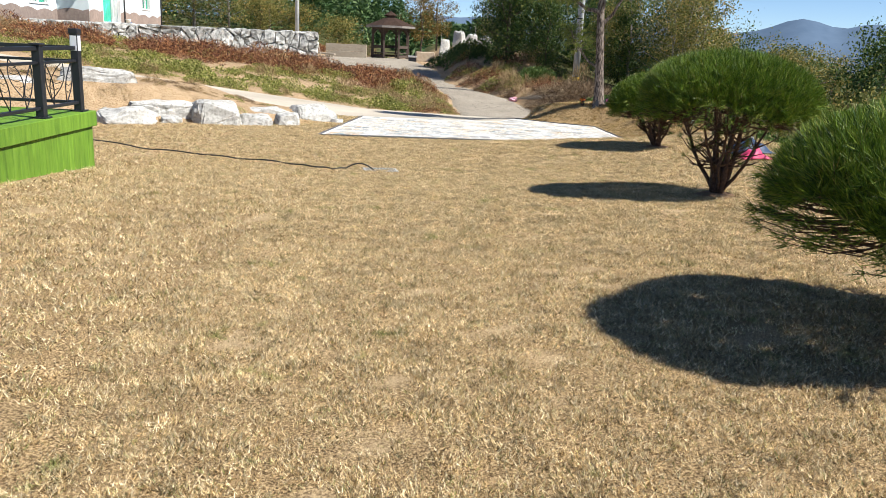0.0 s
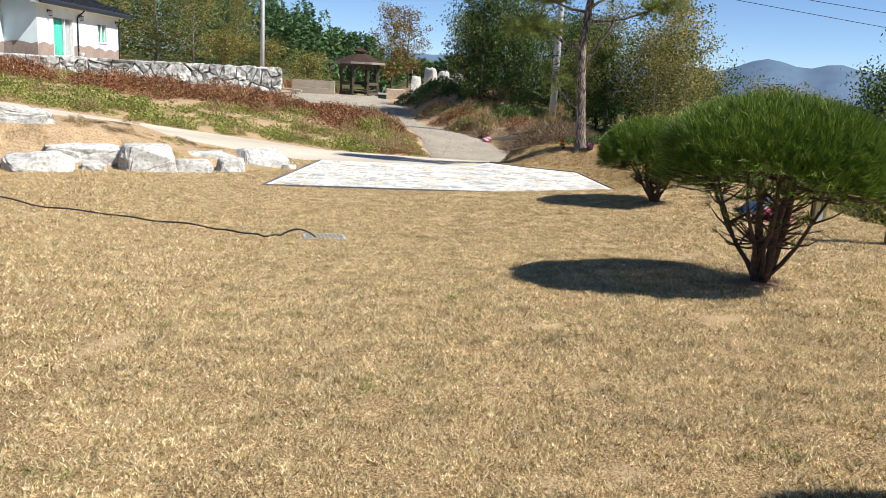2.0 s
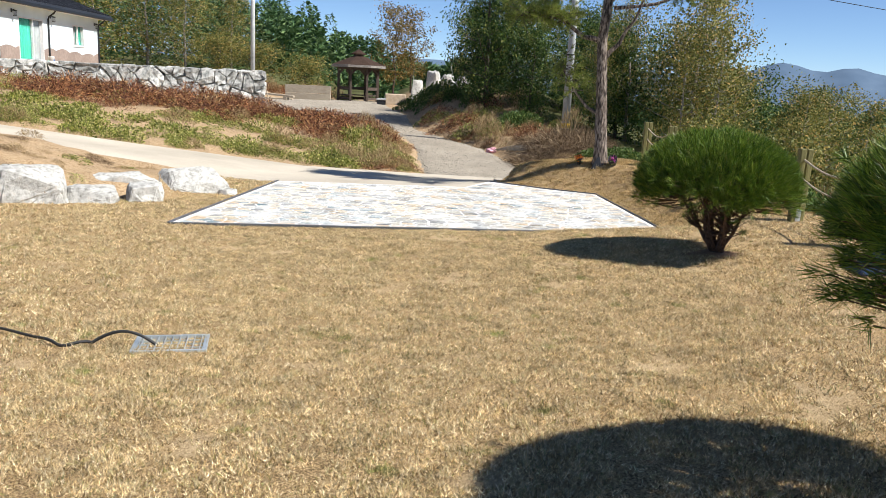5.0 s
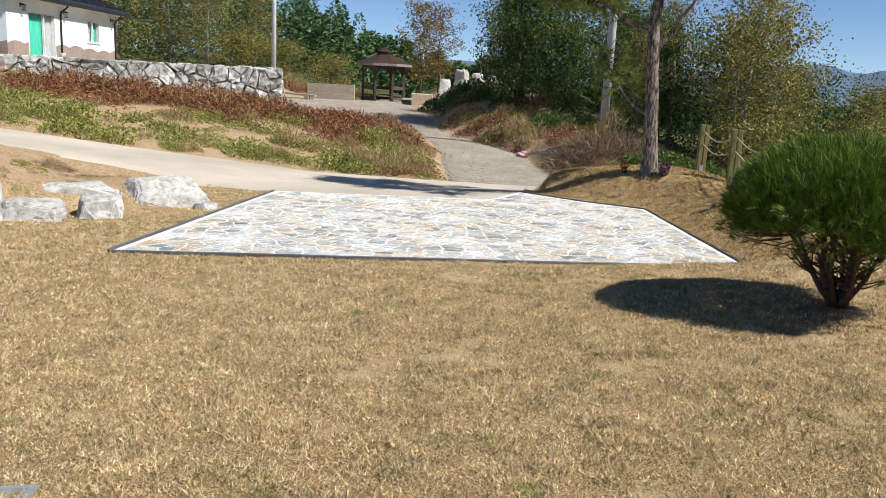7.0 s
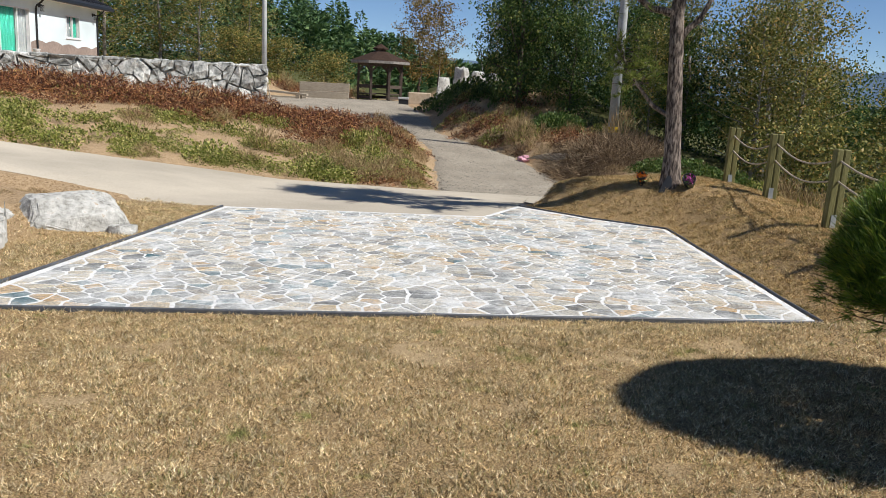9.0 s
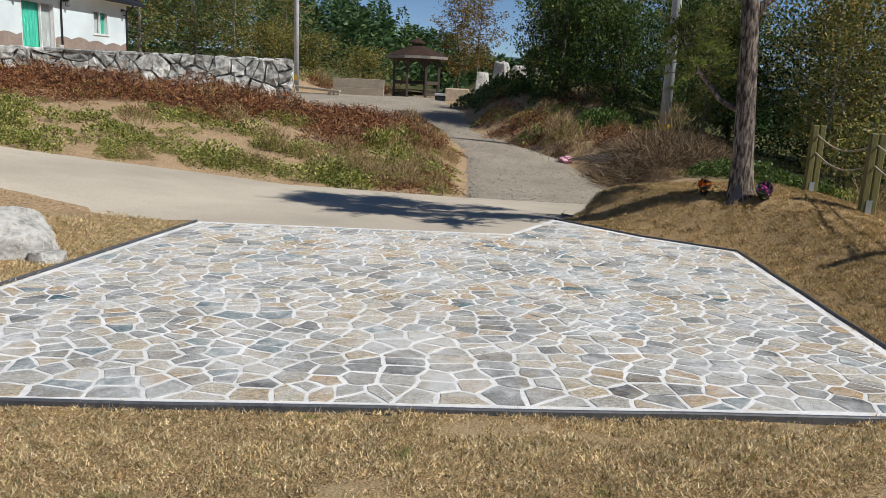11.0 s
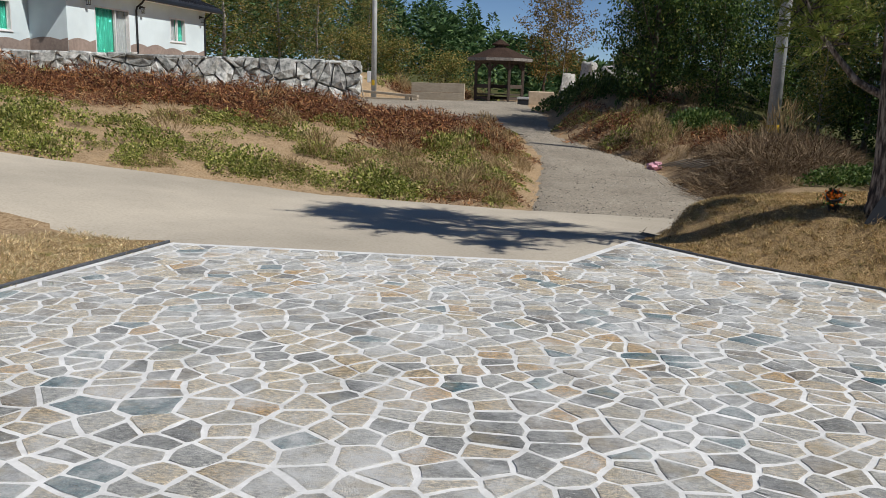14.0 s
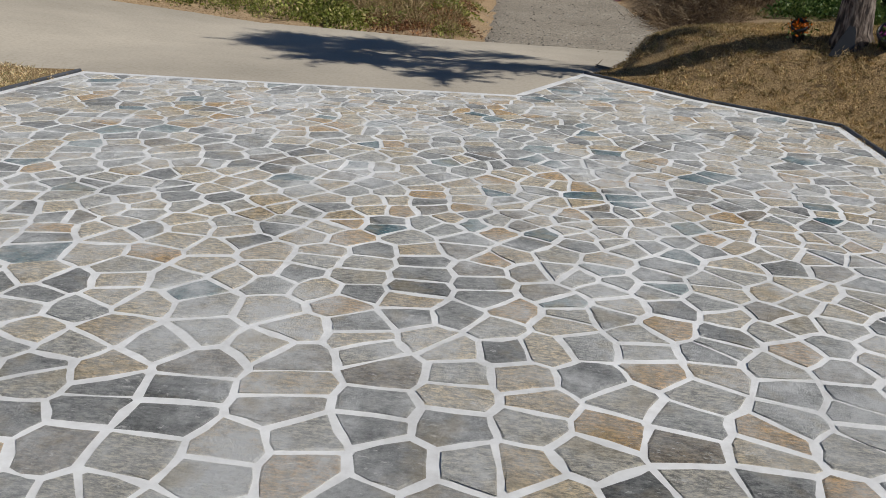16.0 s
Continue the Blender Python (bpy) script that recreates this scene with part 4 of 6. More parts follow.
part("clamp", Geo().tube([(0, 0, 3.28), (0, 0, 3.34)], [0.158, 0.158], 18), M_DARK, up)
pz = gz(-11.2, 60.0)
up2 = thing("utility_pole", pose(-11.15, 60.0, pz), "slim pale concrete utility pole behind the stone wall", "utility pole")
part("shaft", Geo().tube([(0, 0, 0), (0, 0, 5), (0.03, 0, 10)], [0.15, 0.13, 0.10], 14), M_POLE, up2, smooth=True)
part("meter_box", Geo().box(-0.36, -0.12, 0.9, -0.13, 0.12, 1.5, bev=0.02), M_FRAME, up2, "grey meter box")
part("warning_plate", Geo().box(-0.08, -0.16, 0.75, 0.08, -0.14, 1.05), M_YELLOW, up2, "yellow plate")
for i, (a, b) in enumerate((((5.98, 40.0, 6.55), (52.0, 40.0, 1.6)), ((5.98, 40.0, 6.95), (52.0, 40.0, 2.7)))):
    g = Geo()
    pts = [Vector(a).lerp(Vector(b), k / 24) - Vector((0, 0, 0.25 * math.sin(math.pi * k / 24))) for k in range(25)]
    g.tube(pts, [0.014] * 25, 5)
    tagged(part("power_cable", g, M_DARK), "thin dark overhead power cable", "cable", "overhead cables")

# ---- rope fence ----
M_POSTWOOD = surf("treated_post", [(0.3, (0.13, 0.12, 0.035)), (0.6, (0.22, 0.20, 0.07)), (0.8, (0.28, 0.25, 0.10))], 12, 0.8, 0.35, stretch=(5, 5, 0.5))
M_ROPE = surf("hemp_rope", [(0.3, (0.38, 0.31, 0.22)), (0.7, (0.58, 0.50, 0.38))], 80, 0.95, 0.6)
M_STEEL = plain("galvanised_steel", (0.55, 0.60, 0.62), 0.5, 0.6)
posts = [(5.9, 7.6), (5.85, 9.7), (5.75, 11.9), (5.85, 14.0), (5.9, 16.1), (5.92, 18.2), (5.95, 20.3), (5.95, 22.55), (6.02, 25.0), (5.95, 26.9)]
for i, (x, y) in enumerate(posts):
    z = gz(x, y)
    f = thing("fence_post", pose(x, y, z, random.uniform(-1.5, 1.5), random.uniform(-1.5, 1.5), random.uniform(-8, 8)), "greenish treated double timber fence post with rope", "fence post", "rope fence posts")
    for s in (-1, 1):
        part("plank", Geo().box(-0.095 if s < 0 else 0.006, -0.06, -0.15, -0.006 if s < 0 else 0.095, 0.06, 1.02, bev=0.012), M_POSTWOOD, f)
    part("core", Geo().box(-0.02, -0.045, -0.15, 0.02, 0.045, 0.99), M_POSTWOOD, f)
    part("bracket", Geo().box(-0.035, -0.068, 0.0, 0.035, -0.061, 0.17), M_STEEL, f, "steel bracket")
    if i:
        (a, b), za = posts[i - 1], gz(*posts[i - 1])
        for h in (0.62, 0.88):
            pts = [Vector((a + (x - a) * k / 16, b + (y - b) * k / 16, za + (z - za) * k / 16 + h - 0.16 * math.sin(math.pi * k / 16))) for k in range(17)]
            tagged(part("rope", Geo().tube(pts, [0.013] * 17, 6), M_ROPE, smooth=True), "pale hemp rope slung between fence posts", "rope", "fence ropes")

# ---- green deck with black railing ----
M_GREEN = surf("green_stained_board", [(0.3, (0.09, 0.19, 0.012)), (0.55, (0.15, 0.29, 0.02)), (0.8, (0.21, 0.36, 0.04))], 5, 0.7, 0.25, stretch=(3, 3, 0.4), vary=0.1)
M_BLACK = plain("black_powder_coat", (0.022, 0.024, 0.03), 0.4, 0.2)
M_LAMP = plain("white_lamp_panel", (0.82, 0.84, 0.9), 0.4)
DX, DY, DT = -4.86, 11.15, 0.33
deck = thing("deck", pose(DX, DY, DT), "raised deck of bright green stained boards", "deck")
for i in range(26):
    y = -7.4 + i * 0.285
    part("floor_board", Geo().box(-3.8, y, -0.03, 0.02, y + 0.279, 0.0, bev=0.004), M_GREEN, deck)
part("fascia_board", Geo().box(0.02, -7.4, -0.20, 0.055, 0.06, 0.004, bev=0.006), M_GREEN, deck)
part("fascia_board", Geo().box(-3.8, 0.02, -0.20, 0.018, 0.055, 0.004, bev=0.006), M_GREEN, deck)
for i in range(50):
    y = -7.4 + i * 0.148
    part("skirt_board", Geo().box(-0.01, y, -0.95, 0.016, y + 0.143, -0.205, bev=0.004), M_GREEN, deck)
for i in range(26):
    x = -3.8 + i * 0.148
    part("skirt_board", Geo().box(x, -0.0, -0.95, min(x + 0.143, -0.02), 0.016, -0.205, bev=0.004), M_GREEN, deck)
rail = thing("railing", pose(DX, DY, DT), "black metal deck railing with leaf ornaments and lamp posts", "railing")
P = [(-0.10, -0.10), (-0.10, -1.12), (-0.10, -2.7), (-0.10, -4.3), (-1.75, -0.10), (-3.4, -0.10)]


def rail_post(x, y, lamp):
    h = 1.05 if lamp else 0.86
    q = part("post", Geo().box(x - 0.05, y - 0.05, 0.0, x + 0.05, y + 0.05, h, bev=0.006).box(x - 0.085, y - 0.085, 0, x + 0.085, y + 0.085, 0.02), M_BLACK, rail)
    if lamp:
        part("lamp_panel", Geo().box(x - 0.056, y - 0.04, h - 0.26, x + 0.056, y + 0.04, h - 0.07).box(x - 0.04, y - 0.056, h - 0.26, x + 0.04, y + 0.056, h - 0.07), M_LAMP, q, "white lamp panel")
        part("lamp_cap", Geo().box(x - 0.062, y - 0.062, h - 0.05, x + 0.062, y + 0.062, h + 0.02, bev=0.01), M_BLACK, q)
    else:
        part("post_cap", Geo().box(x - 0.07, y - 0.07, h, x + 0.07, y + 0.07, h + 0.03, bev=0.008), M_BLACK, q)


def rail_span(a, b):
    a, b = Vector((*a, 0)), Vector((*b, 0))
    d = b - a
    m = Matrix.Translation(a) @ pose(0, 0, 0, 0, 0, math.degrees(math.atan2(d.y, d.x)))
    L = d.length
    for z, h in ((0.80, 0.05), (0.64, 0.035), (0.10, 0.04)):
        part("rail", Geo().box(0.05, -0.025, z, L - 0.05, 0.025, z + h, m, 0.005), M_BLACK, rail)
    count = max(2, int(L / 0.42))
    for i in range(count):
        c = L * (i + 0.5) / count
        g = Geo()
        lean = 0.16 if i % 2 else -0.16
        for s in (-1, 1):
            pts = []
            for k in range(13):
                w = k / 12
                pts.append(m @ Vector((c + lean * (w - 0.5) + s * 0.085 * math.sin(math.pi * w), 0, 0.14 + 0.5 * w)))
            g.tube(pts, [0.007] * 13, 5)
        for k in (0.25, 0.42, 0.6, 0.76):
            wd = 0.085 * math.sin(math.pi * k)
            x = c + lean * (k - 0.5)
            g.tube([m @ Vector((x - wd, 0, 0.14 + 0.5 * k + 0.03)), m @ Vector((x, 0, 0.14 + 0.5 * k)), m @ Vector((x + wd, 0, 0.14 + 0.5 * k + 0.03))], [0.005] * 3, 4)
        part("leaf_ornament", g, M_BLACK, rail)


for i, (x, y) in enumerate(P):
    rail_post(x, y, i in (0, 4))
for a, b in ((0, 1), (1, 2), (2, 3), (0, 4), (4, 5)):
    rail_span(P[a], P[b])

# ---- hose, drain cover ----
M_HOSE = plain("black_hose", (0.025, 0.025, 0.025), 0.6)
pts = []
ctrl = [(-9.0, 16.2), (-7.0, 15.2), (-5.05, 13.85), (-3.6, 13.25), (-2.4, 12.6), (-1.8, 12.2), (-1.5, 12.2)]
for i in range(len(ctrl) - 1):
    for k in range(8):
        w = k / 8
        x = ctrl[i][0] + (ctrl[i + 1][0] - ctrl[i][0]) * w
        y = ctrl[i][1] + (ctrl[i + 1][1] - ctrl[i][1]) * w + 0.04 * math.sin((i * 8 + k) * 0.7)
        pts.append((x, y, gz(x, y) + 0.028 + 0.010 * math.sin(i * 3 + k)))
hx, hy = pts[-1][0], pts[-1][1]
for k in range(1, 11):
    w = k / 10
    pts.append((hx + 0.46 * w, hy + 0.06 * w, gz(hx + 0.46 * w, hy + 0.06 * w) + 0.03 + 0.09 * math.sin(math.pi * w) - 0.05 * w * w))
tagged(part("hose", Geo().tube(pts, [0.0115] * len(pts), 6), M_HOSE, smooth=True), "long black garden hose lying across the lawn", "hose")
dr = thing("drain_cover", pose(-1.02, 12.32, gz(-1.02, 12.32) + 0.012, -2, 0, 12), "galvanised steel drain grating set in the lawn", "drain cover")
part("rim", Geo().box(-0.25, -0.2, -0.04, 0.25, -0.17, 0.012).box(-0.25, 0.17, -0.04, 0.25, 0.2, 0.012).box(-0.25, -0.17, -0.04, -0.22, 0.17, 0.012).box(0.22, -0.17, -0.04, 0.25, 0.17, 0.012), M_STEEL, dr)
part("pit", Geo().box(-0.24, -0.19, -0.06, 0.24, 0.19, -0.045), M_DARK, dr)
for i in range(9):
    x = -0.2 + i * 0.05
    part("bar", Geo().box(x - 0.002, -0.17, -0.032, x + 0.002, 0.17, 0.010), M_STEEL, dr)
for i in range(3):
    y = -0.09 + i * 0.09
    part("cross_bar", Geo().box(-0.22, y - 0.002, -0.028, 0.22, y + 0.002, 0.004), M_STEEL, dr)
# ---- pine tree on the berm ----
M_PINEBARK = surf("pine_bark", [(0.40, (0.03, 0.022, 0.018)), (0.5, (0.14, 0.105, 0.085)), (0.62, (0.34, 0.28, 0.23))], 9, 0.95, 1.0, stretch=(3, 3, 0.7), bump_scale=14)
tx, ty = 4.58, 25.6
pt = thing("pine_tree", pose(tx, ty, gz(tx, ty) - 0.05), "tall pine tree with scaly grey-brown bark on the berm", "tree")
random.seed(11)
rng = np.random.default_rng(11)
axis = [(0.02, 0, -0.1), (0.0, 0, 0.12), (-0.01, 0, 0.5), (-0.06, 0, 1.2), (-0.12, 0, 2.0), (-0.18, 0, 2.8), (-0.10, 0.05, 3.6), (0.0, 0.0, 4.4), (0.0, -0.1, 5.3), (0.1, 0, 6.2), (0.1, 0, 7.0)]
part("trunk", Geo().tube(axis, [0.25, 0.17, 0.135, 0.122, 0.115, 0.112, 0.10, 0.09, 0.07, 0.05, 0.03], 18, 0.16), M_PINEBARK, pt, smooth=True)
limbs = [((-0.17, 0, 2.75), (-0.6, -0.1, 2.85), (-1.25, -0.2, 3.25), (-2.1, -0.3, 3.2), 0.07), ((-0.14, 0, 2.3), (0.2, 0, 2.75), (0.5, -0.1, 3.3), (0.75, -0.2, 3.9), 0.06),
         ((-0.05, 0, 1.15), (-0.4, 0.1, 1.3), (-0.8, 0.1, 1.75), (-1.05, 0.1, 2.3), 0.045)]
for i in range(16):
    z = 3.5 + 0.21 * i
    a = i * 2.4
    L = 2.0 * (1 - 0.05 * i)
    limbs.append(((0.02, 0, z), (0.15 + 0.4 * L * math.cos(a), 0.4 * L * math.sin(a), z + 0.15), (0.15 + 0.75 * L * math.cos(a), 0.75 * L * math.sin(a), z + 0.35), (0.15 + L * math.cos(a), L * math.sin(a), z + 0.6), 0.045))
cen, outd = [], []
for i, (a, b, c, d, r) in enumerate(limbs):
    p4 = [Vector(q) for q in (a, b, c, d)]
    path = [p4[0], p4[0].lerp(p4[1], 0.5), p4[1], p4[1].lerp(p4[2], 0.5), p4[2], p4[2].lerp(p4[3], 0.5), p4[3]]
    path = [q + Vector((random.uniform(-1, 1), random.uniform(-1, 1), random.uniform(-1, 1))) * 0.03 for q in path]
    g = Geo().tube(path, [r, r * 0.85, r * 0.75, r * 0.6, r * 0.5, r * 0.35, r * 0.2], 8, 0.15)
    if i == 1:
        part("limb", g, M_PINEBARK, pt, "bare grey limb", True)
        continue
    spread = {0: 190, 2: 60}.get(i, 95)
    for k in range(spread):
        s = random.uniform(0.5, 1) ** 0.8 * 5.99
        q = path[int(s)].lerp(path[int(s) + 1], s - int(s))
        e = q + Vector((random.gauss(0, 0.3), random.gauss(0, 0.3), random.gauss(0.05, 0.16)))
        g.tube([q, q.lerp(e, 0.6) + Vector((0, 0, 0.02)), e], [0.008, 0.006, 0.003], 4)
        for w in (0.5, 0.8, 1.0):
            cen.append(q.lerp(e, w))
            outd.append((e - q).normalized() + Vector((0, 0, 0.5)))
    part("limb", g, M_PINEBARK, pt, smooth=True)
cen, outd = np.array(cen), unit(np.array(outd))
per = 22
bs = np.repeat(cen, per, axis=0)
ax = unit(np.repeat(outd, per, axis=0) + rng.normal(size=(len(bs), 3)) * 0.55)
M_PINENEEDLE = foliage("tree_needles", [(0.0, (0.08, 0.12, 0.025)), (0.5, (0.20, 0.26, 0.05)), (1.0, (0.38, 0.38, 0.10))], 0.5, 0.35)
v, f = blade_arrays(rng, bs, ax, rng.uniform(0.09, 0.16, len(bs)), 0.012)
part("crown", mesh_np("crown", v, f), M_PINENEEDLE, pt, "yellow-green needles")

# ---- leafy trees ----
M_BARK_BIRCH = surf("birch_bark", [(0.3, (0.16, 0.13, 0.11)), (0.6, (0.40, 0.36, 0.32)), (0.8, (0.52, 0.48, 0.43))], 9, 0.9, 0.3)
M_BARK_DARK = surf("dark_bark", [(0.3, (0.05, 0.04, 0.03)), (0.7, (0.14, 0.11, 0.085))], 14, 0.95, 0.5)
LEAF = {
    "dark": foliage("dark_green_leaves", [(0.0, (0.016, 0.041, 0.010)), (0.6, (0.058, 0.109, 0.023)), (0.88, (0.129, 0.187, 0.038)), (1.0, (0.309, 0.309, 0.077))], 0.5, 0.3),
    "olive": foliage("olive_leaves", [(0.0, (0.067, 0.084, 0.022)), (0.5, (0.193, 0.202, 0.050)), (0.85, (0.353, 0.302, 0.084)), (1.0, (0.600, 0.370, 0.118))], 0.55, 0.35),
    "autumn": foliage("autumn_leaves", [(0.0, (0.084, 0.072, 0.018)), (0.5, (0.204, 0.144, 0.036)), (0.85, (0.312, 0.192, 0.060)), (1.0, (0.408, 0.288, 0.084))], 0.6, 0.35),
    "pine": foliage("far_pine_needles", [(0.0, (0.023, 0.060, 0.023)), (0.6, (0.076, 0.145, 0.048)), (1.0, (0.170, 0.246, 0.085))], 0.6, 0.2),
    "fresh": foliage("weed_leaves", tone=(0.9, 0.95, 1.35), stops=[(0.0, (0.07, 0.09, 0.018)), (0.5, (0.20, 0.225, 0.042)), (0.85, (0.36, 0.34, 0.11)), (1.0, (0.46, 0.38, 0.19))], rough=0.6, through_light=0.35),
    "red": foliage("withered_red_stems", tone=(0.7, 0.85, 1.35), stops=[(0.0, (0.045, 0.018, 0.012)), (0.35, (0.12, 0.046, 0.026)), (0.7, (0.25, 0.105, 0.042)), (0.9, (0.36, 0.18, 0.07)), (1.0, (0.46, 0.32, 0.16))], rough=0.7, through_light=0.2),
    "straw": foliage("dry_weed_stems", [(0.0, (0.16, 0.11, 0.05)), (0.6, (0.36, 0.25, 0.12)), (1.0, (0.52, 0.40, 0.22))], 0.7, 0.2),
    "brush": foliage("dead_brushwood", [(0.0, (0.05, 0.03, 0.016)), (0.5, (0.15, 0.095, 0.05)), (0.85, (0.30, 0.21, 0.12)), (1.0, (0.52, 0.40, 0.26))], 0.8, 0.1),
    "vine": foliage("vine_leaves", [(0.0, (0.03, 0.06, 0.012)), (0.6, (0.08, 0.14, 0.03)), (1.0, (0.20, 0.24, 0.07))], 0.5, 0.3),
}


def leafy_parts(seed, height, radius, kind, leaves, low=0.15, leaf=0.11, open_=0.0, bark=None, slim=1.0):
    """Meshes of a tree at the origin: trunk with limbs, and a crown of leaf clumps."""
    rng = np.random.default_rng(seed)
    random.seed(seed)
    g = Geo()
    wob = [Vector((random.gauss(0, 0.05) * i * 0.3, random.gauss(0, 0.05) * i * 0.3, height * i / 7)) for i in range(8)]
    wob[0].z = -0.3
    r0 = 0.022 * height * slim
    g.tube(wob, [r0 * (1 - 0.9 * i / 7) for i in range(8)], 8, 0.2)
    tips, weight = [], []
    m = 34
    for i in range(m):
        w = low + (0.97 - low) * (i + random.random()) / m
        a = i * 2.4 + random.uniform(-0.4, 0.4)
        k = min(int(w * 7), 6)
        q = wob[k].lerp(wob[k + 1], w * 7 - k)
        reach = radius * (0.35 + 0.65 * math.sin(math.pi * min(1, 0.18 + (w - low) / (1 - low) * 0.82))) * random.uniform(0.65, 1.15)
        e = q + Vector((reach * math.cos(a), reach * math.sin(a), reach * random.uniform(0.15, 0.7)))
        mid = q.lerp(e, 0.5) + Vector((0, 0, -0.06 * reach))
        g.tube([q, mid, e], [r0 * 0.32 * (1.1 - w), r0 * 0.2 * (1.1 - w), 0.006], 5)
        for s in np.linspace(0.25, 1.05, 7):
            tips.append(q.lerp(e, s) + Vector((random.gauss(0, 0.14), random.gauss(0, 0.14), random.gauss(0.05, 0.12))) * radius * 0.7)
    tips = np.array(tips)
    pick = rng.integers(0, len(tips), leaves)
    size = rng.uniform(0.06, 0.19, len(tips)) * radius * (1 - open_)
    c = tips[pick] + rng.normal(size=(leaves, 3)) * size[pick][:, None]
    ax = unit(rand_dirs(rng, leaves) + np.array((0, 0, -0.25)))
    v, f = leaf_arrays(rng, c, ax, leaf, leaf * 0.6)
    return g.mesh("trunk", True), mesh_np("crown", v, f)


TREES = {
    "big": (leafy_parts(31, 6.5, 2.2, "dark", 13500, 0.06, 0.12), M_BARK_DARK, "dark", "dense dark green broadleaf tree"),
    "bush": (leafy_parts(32, 4.2, 1.9, "dark", 9500, 0.03, 0.115), M_BARK_DARK, "dark", "dense dark green thicket tree"),
    "birch": (leafy_parts(33, 6.2, 1.35, "olive", 5400, 0.18, 0.085, 0.1, slim=0.6), M_BARK_BIRCH, "olive", "slender young birch with thinning olive leaves"),
    "birch2": (leafy_parts(34, 5.2, 1.5, "olive", 6700, 0.06, 0.088, 0.0, slim=0.6), M_BARK_BIRCH, "olive", "bushy young birch with olive-brown leaves"),
    "gold": (leafy_parts(35, 5.0, 1.2, "autumn", 3800, 0.2, 0.10, 0.1, slim=0.6), M_BARK_DARK, "autumn", "slim tree with sparse golden autumn leaves"),
    "low": (leafy_parts(36, 2.4, 1.5, "olive", 4500, 0.03, 0.105), M_BARK_DARK, "olive", "low olive-green bush below the fence"),
}


def plant(kind, x, y, size=1.0, turn=0.0, group="thicket trees", z=None, wide=1.0):
    (trunk, crown), bark, leaf, label = TREES[kind]
    ob = thing("tree", pose(x, y, (gz(x, y) if z is None else z) - 0.05, 0, 0, turn) @ Matrix.Diagonal((size * wide, size * wide, size, 1)), label, "tree", group)
    part("trunk", trunk, bark, ob)
    part("crown", crown, LEAF[leaf], ob)
    return ob


# a negative size gives the height above the datum at which the crown ends
HEIGHT = {"big": 6.6, "bush": 4.4, "birch": 6.3, "birch2": 5.4, "gold": 5.2, "low": 2.6}
random.seed(5)
for kind, x, y, size, wide in (
        ("big", 3.0, 46.0, 1.08, 0.85), ("big", 4.4, 46.8, 0.95, 0.9), ("bush", 3.4, 49.0, 0.8, 0.8), ("bush", 5.0, 44.5, 0.85, 0.9), ("gold", -2.5, 67.0, 1.35, 1.1), ("gold", -1.3, 68.5, 1.2, 1.1), ("birch2", 2.8, 61, 0.9, 1.0),
        ("bush", 7.2, 46.0, 1.0, 1.0), ("big", 8.3, 47.0, 0.8, 0.9), ("birch2", 7.6, 42.0, 0.75, 0.9), ("birch", 9.0, 42.5, 1.0, 1.1), ("bush", 8.6, 42.6, 0.95, 0.9),
        ("birch", 10.6, 38.5, 1.18, 1.1), ("birch2", 9.6, 36.5, 1.05, 1.0), ("birch", 11.4, 40.0, 1.2, 0.9), ("birch2", 10.8, 36.4, 1.1, 1.0), ("birch", 12.5, 39.0, -3.0, 1.0), ("bush", 11.0, 42.0, 1.15, 1.0),
        ("birch2", 13.2, 34.5, -1.4, 1.1), ("birch2", 14.6, 37.5, -2.6, 1.2), ("bush", 13.5, 41.0, 0.95, 1.0), ("low", 9.0, 31.0, 0.9, 1.0), ("low", 10.5, 28.5, 1.0, 1.0), ("birch2", 16.3, 39.0, -2.4, 1.2),
        ("birch2", 18.3, 40.0, -2.3, 1.2), ("bush", 17.2, 43.0, -2.2, 1.2), ("birch2", 20.5, 38.0, -2.2, 1.2), ("gold", 21.0, 36.0, 0.7, 1.3), ("bush", 22.5, 41.0, 0.8, 1.4), ("birch2", 24.0, 36.0, 0.8, 1.4),
        ("low", 12.0, 26.0, 1.1, 1.0), ("low", 11.5, 23.0, 1.0, 1.1), ("big", 13.2, 25.6, 0.84, 0.9), ("birch2", 17.0, 28.0, 0.9, 1.2), ("birch2", 15.5, 22.0, 0.8, 1.1), ("low", 10.5, 19.5, 1.0, 1.1), ("bush", 18.5, 25.0, 0.95, 1.2),
        ("birch2", 13.0, 18.0, 0.8, 1.1), ("low", 10.0, 15.5, 1.1, 1.1), ("bush", 14.5, 13.5, 0.9, 1.1), ("low", 9.7, 11.0, 1.0, 1.1), ("bush", 22.0, 17.0, 1.0, 1.2),
        ("birch2", 6.0, 50.0, 1.1, 1.0), ("bush", 10.0, 51.0, 1.2, 1.1), ("bush", 3.0, 51.0, 1.0, 1.0)):
    if size < 0:
        size = (-size * 0.95 - gz(x, y)) / HEIGHT[kind] / 1.1
    plant(kind, x, y, size, random.uniform(0, 360), wide=wide)
